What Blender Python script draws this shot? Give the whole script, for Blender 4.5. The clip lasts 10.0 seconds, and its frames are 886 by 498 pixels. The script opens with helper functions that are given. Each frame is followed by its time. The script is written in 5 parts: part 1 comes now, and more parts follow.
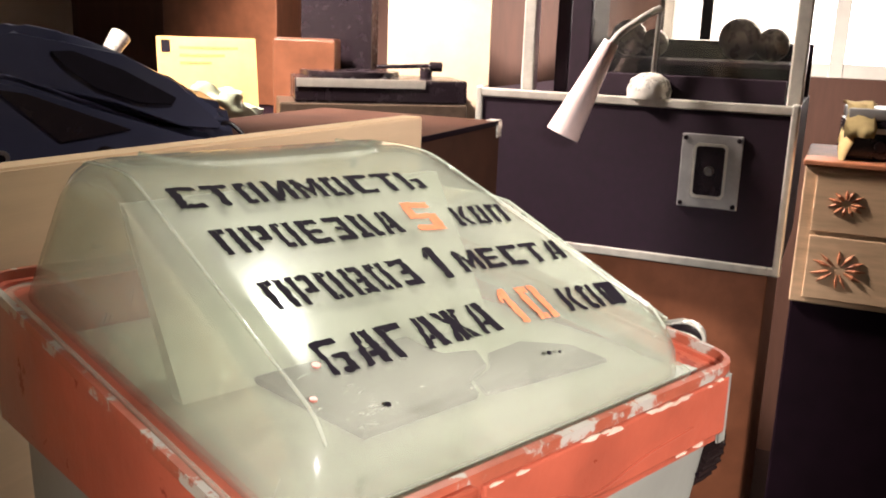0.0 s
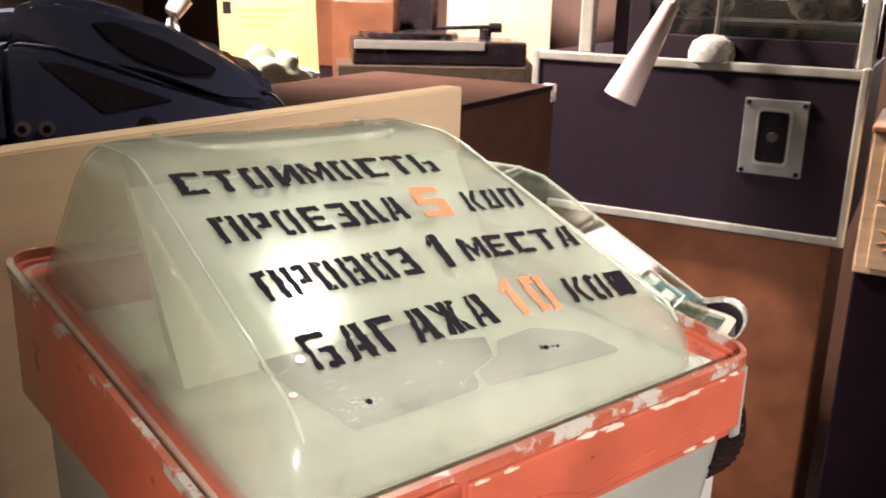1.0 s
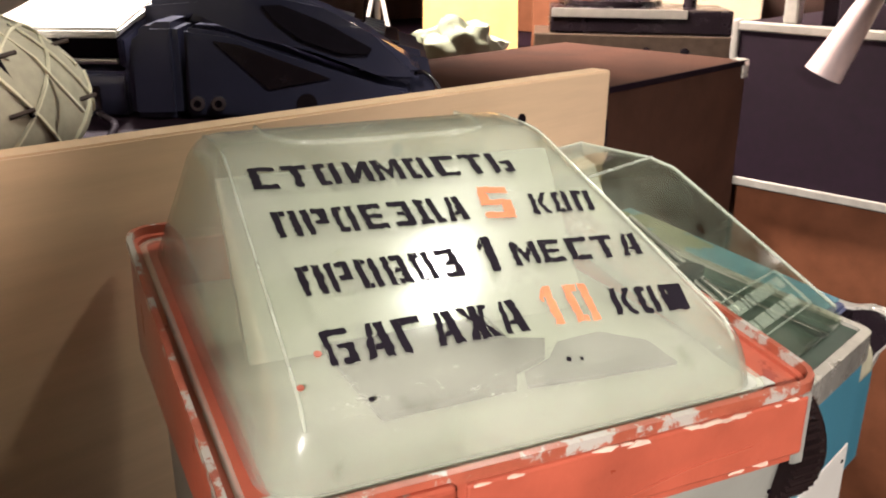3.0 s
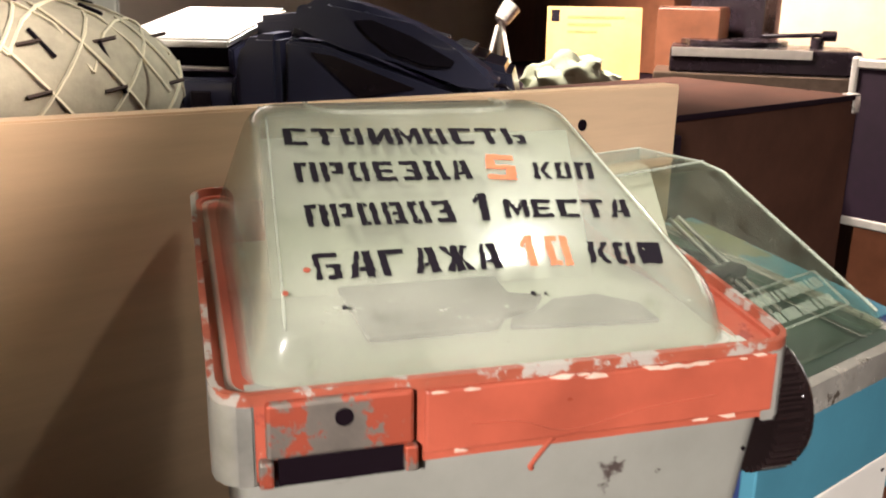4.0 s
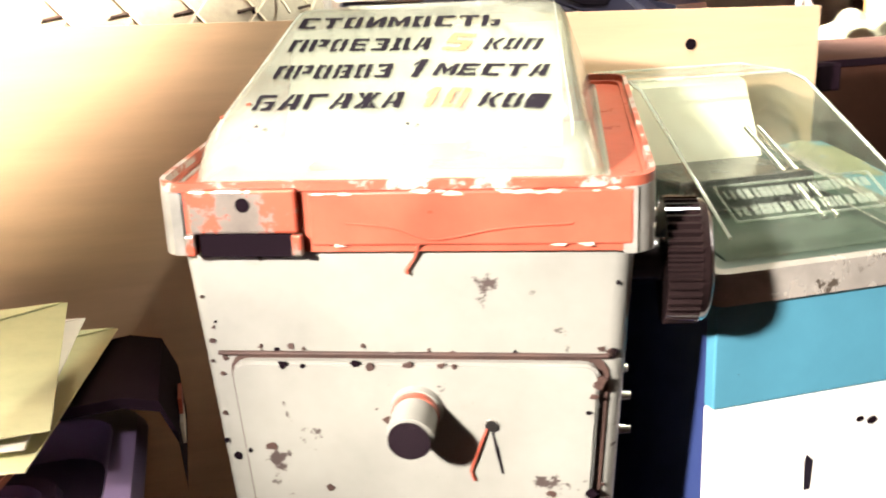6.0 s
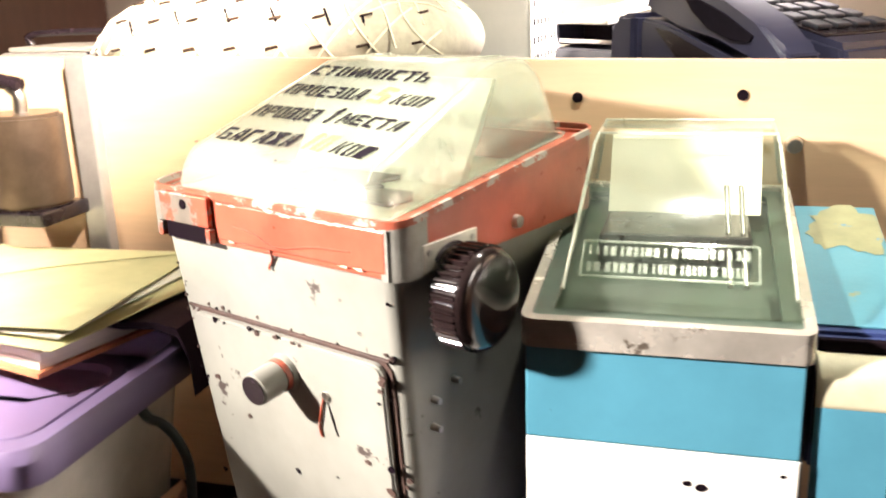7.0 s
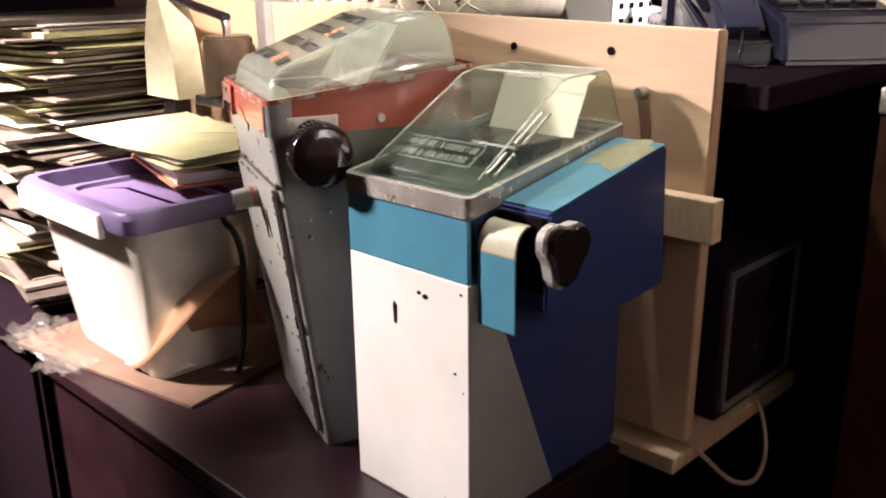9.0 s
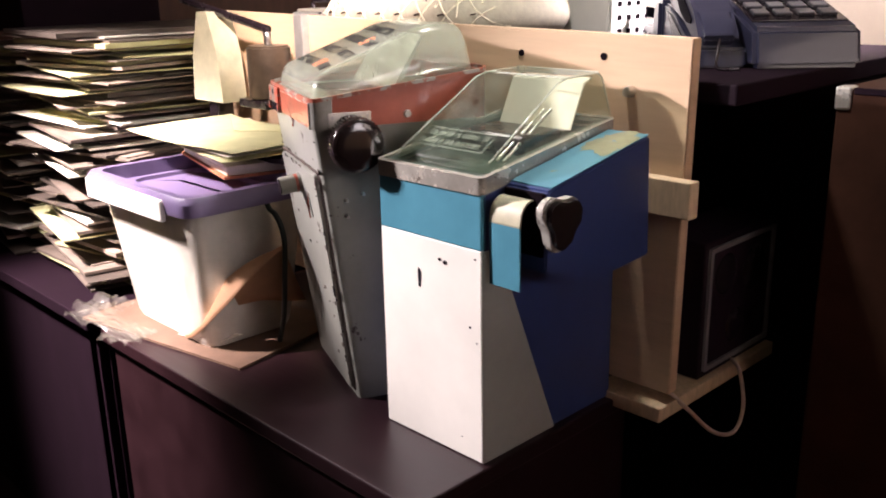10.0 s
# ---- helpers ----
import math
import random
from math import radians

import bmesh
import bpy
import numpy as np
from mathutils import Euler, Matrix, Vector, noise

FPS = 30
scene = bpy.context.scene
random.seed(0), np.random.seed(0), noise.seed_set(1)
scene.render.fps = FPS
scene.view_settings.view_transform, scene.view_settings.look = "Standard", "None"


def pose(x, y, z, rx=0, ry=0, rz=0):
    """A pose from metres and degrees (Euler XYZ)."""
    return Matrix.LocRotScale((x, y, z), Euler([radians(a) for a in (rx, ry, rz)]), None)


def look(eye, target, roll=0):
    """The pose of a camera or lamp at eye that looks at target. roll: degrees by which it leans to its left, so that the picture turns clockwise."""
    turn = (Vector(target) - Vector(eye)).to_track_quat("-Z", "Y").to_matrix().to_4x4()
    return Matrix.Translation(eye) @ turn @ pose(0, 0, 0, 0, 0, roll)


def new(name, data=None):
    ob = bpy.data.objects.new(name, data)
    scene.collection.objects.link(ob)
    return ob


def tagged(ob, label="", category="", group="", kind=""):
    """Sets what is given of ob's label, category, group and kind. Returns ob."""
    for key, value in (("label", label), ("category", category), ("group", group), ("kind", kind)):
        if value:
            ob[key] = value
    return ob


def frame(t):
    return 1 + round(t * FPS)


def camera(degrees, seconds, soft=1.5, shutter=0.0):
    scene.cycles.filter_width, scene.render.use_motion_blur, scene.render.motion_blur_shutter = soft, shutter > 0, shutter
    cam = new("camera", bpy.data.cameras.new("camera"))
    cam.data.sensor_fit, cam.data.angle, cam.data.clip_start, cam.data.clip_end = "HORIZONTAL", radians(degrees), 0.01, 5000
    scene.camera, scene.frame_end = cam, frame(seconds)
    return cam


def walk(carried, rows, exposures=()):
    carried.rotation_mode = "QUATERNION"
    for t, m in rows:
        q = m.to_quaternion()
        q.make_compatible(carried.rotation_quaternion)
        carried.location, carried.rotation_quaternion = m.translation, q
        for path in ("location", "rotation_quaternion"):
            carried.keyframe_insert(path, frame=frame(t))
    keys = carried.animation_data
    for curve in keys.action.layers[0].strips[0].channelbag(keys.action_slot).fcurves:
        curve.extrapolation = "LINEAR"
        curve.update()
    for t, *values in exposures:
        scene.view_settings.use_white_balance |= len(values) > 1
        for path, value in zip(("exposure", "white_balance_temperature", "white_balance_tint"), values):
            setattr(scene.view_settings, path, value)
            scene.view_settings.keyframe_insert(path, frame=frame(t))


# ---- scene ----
cam = camera(52.0, 10.0, soft=1.9, shutter=0.4)
PATH = [
    (0, (-0.562, -0.402, 0.655), (1.224, 0.366, 0.188), 2.1),
    (0.5, (-0.556, -0.408, 0.661), (1.208, 0.389, 0.158), 2.1),
    (1, (-0.54, -0.425, 0.668), (1.162, 0.464, 0.108), 1.7),
    (1.5, (-0.529, -0.439, 0.678), (1.095, 0.573, 0.096), 0.9),
    (2, (-0.52, -0.45, 0.688), (1.039, 0.642, 0.073), 1.1),
    (2.5, (-0.515, -0.468, 0.695), (0.976, 0.693, 0.039), 0.9),
    (2.7, (-0.509, -0.478, 0.696), (0.955, 0.713, 0.034), 0.9),
    (3.8, (-0.495, -0.56, 0.666), (0.759, 0.892, 0.099), 0.8),
    (4, (-0.494, -0.589, 0.66), (0.725, 0.898, 0.107), 1.0),
    (4.5, (-0.503, -0.668, 0.635), (0.629, 0.894, 0.107), 0.7),
    (5, (-0.505, -0.736, 0.604), (0.572, 0.867, 0.087), 0.0),
    (5.2, (-0.502, -0.753, 0.591), (0.517, 0.885, 0.063), -0.4),
    (6.3, (-0.19, -0.845, 0.59), (-0.031, 1.082, 0.08), -2.8),
    (6.5, (-0.093, -0.876, 0.593), (-0.196, 1.059, 0.1), -2.7),
    (7, (0.12, -0.939, 0.644), (-0.415, 0.908, 0.097), -2.0),
    (7.5, (0.285, -0.897, 0.642), (-0.568, 0.829, 0.102), -1.9),
    (8, (0.46, -0.819, 0.632), (-0.695, 0.706, 0.05), -1.6),
    (8.5, (0.649, -0.867, 0.633), (-0.64, 0.539, 0.033), -1.0),
    (9, (0.833, -0.988, 0.647), (-0.511, 0.365, 0.044), -0.8),
    (9.5, (0.936, -1.093, 0.652), (-0.415, 0.254, 0.052), -0.8),
    (10, (0.974, -1.132, 0.657), (-0.401, 0.201, 0.078), -1.1),
]
walk(cam, [(t, look(eye, target, roll)) for t, eye, target, roll in PATH], [(0, 1.4, 6500, 18), (4.0, 1.25, 6500, 18), (5.2, 1.65, 6500, 17), (6.3, 2.75, 6700, 17), (7.5, 2.75, 6650, 18), (8.0, 2.45, 6600, 19), (8.5, 2.0, 6550, 22), (9.0, 1.85, 6400, 26), (10, 1.9, 6300, 28)])

# ---- world, light ----
world = bpy.data.worlds.new("world")
scene.world = world
world.use_nodes = True
_bg = world.node_tree.nodes["Background"]
_bg.inputs[0].default_value = (0.9, 0.75, 0.62, 1)
_bg.inputs[1].default_value = 0.02


def spot(name, eye, target, radius, power, colour, cone):
    lamp = bpy.data.lights.new(name, "SPOT")
    lamp.shadow_soft_size, lamp.energy, lamp.color = radius, power, colour
    lamp.spot_size, lamp.spot_blend = radians(cone), 0.8
    ob = new(name, lamp)
    ob.matrix_world = look(eye, target)
    return ob


KEY_LAMP = (0.12, -0.10, 1.06)
spot("bulb_light_key", KEY_LAMP, (0.0, -0.16, 0.3), 0.025, 5.4, (0.97, 1.0, 0.84), 150)
FILL_LAMP = (-1.55, -1.25, 1.22)
spot("bulb_light_front", FILL_LAMP, (0.36, -0.2, 0.25), 0.06, 195, (1.0, 0.95, 0.87), 28)
EAST_LAMP = (0.48, -1.05, 1.55)
spot("bulb_light_east", EAST_LAMP, (-0.52, 0.0, 0.80), 0.06, 260, (1.0, 0.88, 0.73), 24)
# Added narrow fill for the bin and magazines, from no known lamp.
BIN_FILL = (-1.05, -1.30, 1.50)
spot("bin_fill_light", BIN_FILL, (-0.88, -0.46, 0.15), 0.08, 340, (1.0, 0.91, 0.80), 39)
# Fill light added to lift the far table and flight case.
BACK_FILL = (1.0, 1.3, 1.72)
spot("back_fill_light", BACK_FILL, (1.72, 0.72, 0.4), 0.1, 330, (1.0, 0.90, 0.78), 92)
# Invented light behind the telephone, put there for sheen on its top.
REAR_FILL = (0.40, 0.98, 1.55)
spot("rear_fill_light", REAR_FILL, (-0.02, 0.62, 0.50), 0.1, 190, (1.0, 0.95, 0.90), 40)
# Extra light made up to whiten the north wall.
NORTH_FILL = (-1.0, 2.2, 1.72)
spot("north_fill_light", NORTH_FILL, (-0.9, 2.9, 0.8), 0.1, 70, (1.0, 0.93, 0.84), 130)


# ---- materials ----
def mat(name, colour, rough=0.5, metal=0.0, vary=0.15, scale=30.0, bump=0.1, bump_scale=200.0, wear=None, wear_scale=25.0,
        wear_amount=0.0, wear_rough=0.6, stretch=(1, 1, 1), coat=0.0, spec=0.5, random_tint=0.0):
    m = bpy.data.materials.new(name)
    m.use_nodes = True
    nt = m.node_tree
    b = nt.nodes["Principled BSDF"]
    b.inputs["Metallic"].default_value = metal
    b.inputs["Coat Weight"].default_value = coat
    b.inputs["Specular IOR Level"].default_value = spec
    tc = nt.nodes.new("ShaderNodeTexCoord")
    mp = nt.nodes.new("ShaderNodeMapping")
    mp.inputs["Scale"].default_value = stretch
    nt.links.new(tc.outputs["Object"], mp.inputs[0])

    def noise_tex(s, detail=6.0, rough_=0.6):
        n = nt.nodes.new("ShaderNodeTexNoise")
        n.inputs["Scale"].default_value, n.inputs["Detail"].default_value, n.inputs["Roughness"].default_value = s, detail, rough_
        nt.links.new(mp.outputs[0], n.inputs["Vector"])
        return n

    n1 = noise_tex(scale)
    ramp = nt.nodes.new("ShaderNodeValToRGB")
    lo = [max(0.0, c * (1 - vary)) for c in colour]
    hi = [min(1.0, c * (1 + vary)) for c in colour]
    ramp.color_ramp.elements[0].color, ramp.color_ramp.elements[1].color = (*lo, 1), (*hi, 1)
    ramp.color_ramp.elements[0].position, ramp.color_ramp.elements[1].position = 0.3, 0.7
    nt.links.new(n1.outputs["Fac"], ramp.inputs[0])
    out = ramp.outputs[0]
    n0 = noise_tex(max(scale * 0.15, 0.5), 3.0)
    mul = nt.nodes.new("ShaderNodeMix")
    mul.data_type, mul.blend_type = "RGBA", "MULTIPLY"
    mul.inputs[0].default_value = min(1.0, vary * 2)
    nt.links.new(out, mul.inputs["A"])
    r0 = nt.nodes.new("ShaderNodeValToRGB")
    r0.color_ramp.elements[0].position, r0.color_ramp.elements[1].position = 0.35, 0.6
    r0.color_ramp.elements[0].color = (0.72, 0.70, 0.66, 1)
    nt.links.new(n0.outputs["Fac"], r0.inputs[0])
    nt.links.new(r0.outputs[0], mul.inputs["B"])
    out = mul.outputs["Result"]
    if random_tint:
        info = nt.nodes.new("ShaderNodeObjectInfo")
        hsv = nt.nodes.new("ShaderNodeHueSaturation")
        mr = nt.nodes.new("ShaderNodeMapRange")
        mr.inputs["To Min"].default_value, mr.inputs["To Max"].default_value = 1 - random_tint, 1 + random_tint
        nt.links.new(info.outputs["Random"], mr.inputs["Value"])
        nt.links.new(mr.outputs[0], hsv.inputs["Value"])
        nt.links.new(out, hsv.inputs["Color"])
        out = hsv.outputs[0]
    rr = nt.nodes.new("ShaderNodeMapRange")
    rr.inputs["To Min"].default_value, rr.inputs["To Max"].default_value = max(0.02, rough - 0.08), min(1, rough + 0.1)
    nt.links.new(n1.outputs["Fac"], rr.inputs["Value"])
    rough_out = rr.outputs[0]
    if wear is not None:
        nw = noise_tex(wear_scale, 8.0, 0.65)
        rw = nt.nodes.new("ShaderNodeValToRGB")
        p = 0.75 - 0.35 * wear_amount
        rw.color_ramp.elements[0].position, rw.color_ramp.elements[1].position = p, p + 0.03
        nt.links.new(nw.outputs["Fac"], rw.inputs[0])
        mw = nt.nodes.new("ShaderNodeMix")
        mw.data_type = "RGBA"
        nt.links.new(rw.outputs[0], mw.inputs[0])
        nt.links.new(out, mw.inputs["A"])
        mw.inputs["B"].default_value = (*wear, 1)
        out = mw.outputs["Result"]
        mf = nt.nodes.new("ShaderNodeMix")
        nt.links.new(rw.outputs[0], mf.inputs[0])
        nt.links.new(rough_out, mf.inputs["A"])
        mf.inputs["B"].default_value = wear_rough
        rough_out = mf.outputs["Result"]
    nt.links.new(out, b.inputs["Base Color"])
    nt.links.new(rough_out, b.inputs["Roughness"])
    if bump:
        nb = noise_tex(bump_scale, 4.0)
        bp = nt.nodes.new("ShaderNodeBump")
        bp.inputs["Strength"].default_value, bp.inputs["Distance"].default_value = bump, 0.002
        nt.links.new(nb.outputs["Fac"], bp.inputs["Height"])
        nt.links.new(bp.outputs[0], b.inputs["Normal"])
    return m


def plastic_clear(name, tint, haze, haze_colour, rough, streak=0.25, scuff=0.0):
    """Old acrylic: clear with a gloss, part hazed and scuffed."""
    m = bpy.data.materials.new(name)
    m.use_nodes = True
    nt = m.node_tree
    b = nt.nodes["Principled BSDF"]
    out = nt.nodes["Material Output"]
    b.inputs["Base Color"].default_value = (*haze_colour, 1)
    b.inputs["Roughness"].default_value = rough
    b.inputs["Coat Weight"].default_value = 0.6
    b.inputs["Coat Roughness"].default_value = 0.06
    tr = nt.nodes.new("ShaderNodeBsdfTransparent")
    tr.inputs[0].default_value = (*tint, 1)
    gl = nt.nodes.new("ShaderNodeBsdfGlossy")
    gl.inputs["Roughness"].default_value = rough * 0.35
    lw = nt.nodes.new("ShaderNodeLayerWeight")
    pw = nt.nodes.new("ShaderNodeMath")
    pw.operation = "POWER"
    pw.inputs[1].default_value = 4.0
    fr = nt.nodes.new("ShaderNodeMath")
    fr.operation = "MULTIPLY_ADD"
    fr.inputs[1].default_value, fr.inputs[2].default_value = 0.75, 0.04
    nt.links.new(lw.outputs["Facing"], pw.inputs[0])
    nt.links.new(pw.outputs[0], fr.inputs[0])
    clear = nt.nodes.new("ShaderNodeMixShader")
    nt.links.new(fr.outputs[0], clear.inputs[0])
    nt.links.new(tr.outputs[0], clear.inputs[1])
    nt.links.new(gl.outputs[0], clear.inputs[2])
    tc = nt.nodes.new("ShaderNodeTexCoord")
    n = nt.nodes.new("ShaderNodeTexNoise")
    n.inputs["Scale"].default_value, n.inputs["Detail"].default_value = 14, 8
    nt.links.new(tc.outputs["Object"], n.inputs["Vector"])
    mr = nt.nodes.new("ShaderNodeMapRange")
    mr.inputs["From Min"].default_value, mr.inputs["From Max"].default_value = 0.3, 0.7
    mr.inputs["To Min"].default_value, mr.inputs["To Max"].default_value = max(0, haze - streak), min(1, haze + streak)
    nt.links.new(n.outputs["Fac"], mr.inputs["Value"])
    mix = nt.nodes.new("ShaderNodeMixShader")
    amount = mr.outputs[0]
    if scuff:
        for k, (sc, st) in enumerate(((90, (1, 6, 1)), (45, (1, 1, 1)))):
            mp = nt.nodes.new("ShaderNodeMapping")
            mp.inputs["Scale"].default_value = st
            mp.inputs["Rotation"].default_value = (0, 0, 0.7)
            nt.links.new(tc.outputs["Object"], mp.inputs[0])
            ns = nt.nodes.new("ShaderNodeTexNoise")
            ns.inputs["Scale"].default_value, ns.inputs["Detail"].default_value, ns.inputs["Roughness"].default_value = sc, 6, 0.7
            nt.links.new(mp.outputs[0], ns.inputs["Vector"])
            ms = nt.nodes.new("ShaderNodeMapRange")
            ms.inputs["From Min"].default_value, ms.inputs["From Max"].default_value = 0.6, 0.72
            ms.inputs["To Max"].default_value = scuff if k == 0 else -scuff
            nt.links.new(ns.outputs["Fac"], ms.inputs["Value"])
            ad = nt.nodes.new("ShaderNodeMath")
            ad.use_clamp = True
            nt.links.new(amount, ad.inputs[0])
            nt.links.new(ms.outputs[0], ad.inputs[1])
            amount = ad.outputs[0]
    nt.links.new(amount, mix.inputs[0])
    nt.links.new(clear.outputs[0], mix.inputs[1])
    nt.links.new(b.outputs[0], mix.inputs[2])
    nt.links.new(mix.outputs[0], out.inputs[0])
    n2 = nt.nodes.new("ShaderNodeTexNoise")
    n2.inputs["Scale"].default_value = 60
    nt.links.new(tc.outputs["Object"], n2.inputs["Vector"])
    bp = nt.nodes.new("ShaderNodeBump")
    bp.inputs["Strength"].default_value, bp.inputs["Distance"].default_value = 0.12, 0.001
    nt.links.new(n2.outputs["Fac"], bp.inputs["Height"])
    nt.links.new(bp.outputs[0], b.inputs["Normal"])
    nt.links.new(bp.outputs[0], gl.inputs["Normal"])
    return m


M_BOARD = mat("pine_board", (0.60, 0.42, 0.27), 0.42, vary=0.08, scale=7, stretch=(1.0, 1.0, 10.0), bump=0.08, bump_scale=60)
M_BOARD_EDGE = mat("pine_end", (0.66, 0.5, 0.32), 0.6, vary=0.15, scale=30, stretch=(4, 4, 1))
M_TABLE = mat("dark_veneer", (0.017, 0.006, 0.008), 0.4, vary=0.25, scale=12, stretch=(1, 9, 1), bump=0.03, spec=0.35)
M_GREY = mat("grey_paint", (0.245, 0.245, 0.215), 0.38, vary=0.2, scale=7, wear=(0.05, 0.035, 0.03), wear_scale=30, wear_amount=0.27, bump=0.1, bump_scale=90)
M_RED = mat("red_orange_enamel", (0.36, 0.080, 0.046), 0.3, vary=0.25, scale=14, wear=(0.24, 0.042, 0.025), wear_scale=36, wear_amount=0.32, bump=0.15, bump_scale=70, coat=0.3)
M_RIM_A = mat("worn_rim_metal", (0.30, 0.075, 0.042), 0.36, vary=0.25, scale=40, wear=(0.34, 0.31, 0.27), wear_scale=34, wear_amount=0.68, wear_rough=0.3)
M_BARE = mat("bare_steel", (0.24, 0.21, 0.18), 0.38, metal=0.5, vary=0.25, scale=40, wear=(0.36, 0.07, 0.035), wear_scale=40, wear_amount=0.72)
M_BLACK = mat("black_plastic", (0.014, 0.009, 0.012), 0.25, vary=0.2, bump=0.02)
# Near-black put in for the shade inside openings; also dark chips and scratches.
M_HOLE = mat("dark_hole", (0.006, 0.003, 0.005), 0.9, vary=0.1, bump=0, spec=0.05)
M_BAKELITE = mat("brown_black_bakelite", (0.013, 0.008, 0.008), 0.14, vary=0.2, bump=0.02, coat=0.5)
M_CHROME = mat("worn_chrome", (0.62, 0.59, 0.53), 0.27, metal=0.45, vary=0.15, scale=40, wear=(0.25, 0.2, 0.15), wear_scale=50, wear_amount=0.18)
M_STEEL = mat("steel", (0.55, 0.53, 0.5), 0.3, metal=1.0, vary=0.12, scale=40)
M_BLUE = mat("blue_paint", (0.066, 0.238, 0.325), 0.32, vary=0.14, scale=10, wear=(0.035, 0.09, 0.13), wear_scale=40, wear_amount=0.22, bump=0.06, coat=0.15)
# Blue paint darkened for the box's faces turned away from the light.
M_BLUE_SHADED = mat("shaded_blue_paint", (0.028, 0.045, 0.14), 0.35, vary=0.12, scale=10, bump=0.05, coat=0.15, wear=(0.3, 0.3, 0.28), wear_scale=70, wear_amount=0.03)
M_BLUE_FLAKED = mat("flaked_blue_paint", (0.065, 0.21, 0.28), 0.4, vary=0.15, scale=10, wear=(0.20, 0.20, 0.12), wear_scale=26, wear_amount=0.34, bump=0.1)
M_CHIP = mat("bare_primer", (0.62, 0.45, 0.36), 0.5, vary=0.2, scale=60)
M_RUST = mat("dark_rust", (0.05, 0.025, 0.018), 0.7, vary=0.4, scale=40, wear=(0.2, 0.18, 0.16), wear_scale=60, wear_amount=0.3)
M_KHAKI = mat("khaki_undercoat", (0.22, 0.22, 0.13), 0.5, vary=0.25, scale=30, wear=(0.08, 0.2, 0.32), wear_scale=40, wear_amount=0.35)
M_CREAM_PATCH = mat("old_cream_paint", (0.5, 0.47, 0.33), 0.5, vary=0.15, scale=30)
M_WHITE = mat("white_paint", (0.78, 0.75, 0.68), 0.4, vary=0.06, scale=8, wear=(0.08, 0.05, 0.04), wear_scale=34, wear_amount=0.04, bump=0.04)
# White side paint of the blue box, greyed to hold its shade.
M_WHITE_SHADED = mat("shaded_white_paint", (0.30, 0.31, 0.28), 0.45, vary=0.1, scale=10)
M_DOME_A = plastic_clear("hazed_acrylic", (0.92, 0.95, 0.89), 0.25, (0.60, 0.61, 0.52), 0.26, 0.12, scuff=0.22)
M_DOME_B = plastic_clear("clear_acrylic", (0.95, 0.97, 0.93), 0.03, (0.5, 0.6, 0.5), 0.16, 0.03, scuff=0.12)
M_INK = mat("black_stencil_paint", (0.010, 0.007, 0.012), 0.85, vary=0.2, scale=90, spec=0.1)
M_INK_ORANGE = mat("orange_stencil_paint", (0.74, 0.22, 0.11), 0.8, vary=0.2, scale=90, spec=0.1)
M_PAPER = mat("paper", (0.74, 0.70, 0.6), 0.8, vary=0.08, scale=20, random_tint=0.15)
M_PAPER_OLD = mat("yellowed_paper", (0.57, 0.56, 0.31), 0.8, vary=0.12, scale=20, random_tint=0.2)
M_PAPER_DARK = mat("printed_cover", (0.14, 0.11, 0.09), 0.5, vary=0.4, scale=14, random_tint=0.7)
M_YELLOW = mat("yellow_card", (0.62, 0.37, 0.13), 0.6, vary=0.12, scale=14)
M_CARDBOARD = mat("cardboard", (0.13, 0.075, 0.048), 0.8, vary=0.25, scale=14, bump=0.2)
M_CARD_PALE = mat("pale_carton", (0.62, 0.48, 0.33), 0.8, vary=0.1, scale=12)
M_PURPLE = mat("purple_plastic", (0.155, 0.118, 0.22), 0.33, vary=0.1, scale=12, bump=0.03)
M_BIN = plastic_clear("frosted_plastic", (0.95, 0.95, 0.92), 0.60, (0.80, 0.77, 0.70), 0.35, 0.12)
M_PHONE = mat("navy_plastic", (0.032, 0.032, 0.062), 0.3, vary=0.15, scale=9, bump=0.03, bump_scale=40, coat=0.3, spec=0.4)
M_CASE = mat("maroon_black_laminate", (0.012, 0.003, 0.010), 0.6, vary=0.25, scale=60, bump=0.08, spec=0.3)
M_ALU = mat("aluminium_trim", (0.66, 0.63, 0.56), 0.3, metal=0.55, vary=0.12, scale=40)
M_ZINC = mat("grey_zinc_plate", (0.34, 0.33, 0.32), 0.4, metal=0.5, vary=0.12, scale=40)
M_WOOD_RED = mat("red_brown_wood", (0.17, 0.06, 0.028), 0.4, vary=0.25, scale=14, stretch=(8, 1, 1))
M_WOOD_DARK = mat("dark_wood", (0.009, 0.003, 0.007), 0.75, spec=0.1, vary=0.25, scale=14, stretch=(8, 1, 1))
M_TRUNK = mat("brown_trunk_board", (0.065, 0.028, 0.018), 0.8, spec=0.1, vary=0.25, scale=10, bump=0.1)
M_WOOD_PALE = mat("painted_drawer_wood", (0.62, 0.42, 0.26), 0.45, vary=0.15, scale=12, stretch=(1, 1, 8))
M_FLOWER = mat("red_flower_paint", (0.50, 0.19, 0.09), 0.6, vary=0.2, scale=40)
M_FABRIC = mat("sage_fabric", (0.42, 0.38, 0.29), 0.9, vary=0.15, scale=60, bump=0.2)
M_THREAD = mat("cream_thread", (0.72, 0.66, 0.5), 0.9, vary=0.1)
M_PINK = mat("pinkish_enamel", (0.72, 0.55, 0.52), 0.35, vary=0.1, scale=20)
M_WALL = mat("plaster", (0.62, 0.53, 0.42), 0.8, vary=0.1, scale=3, bump=0.1)
M_WALL_DARK = mat("dark_panelling", (0.10, 0.045, 0.03), 0.6, vary=0.2, scale=5, stretch=(6, 6, 1))
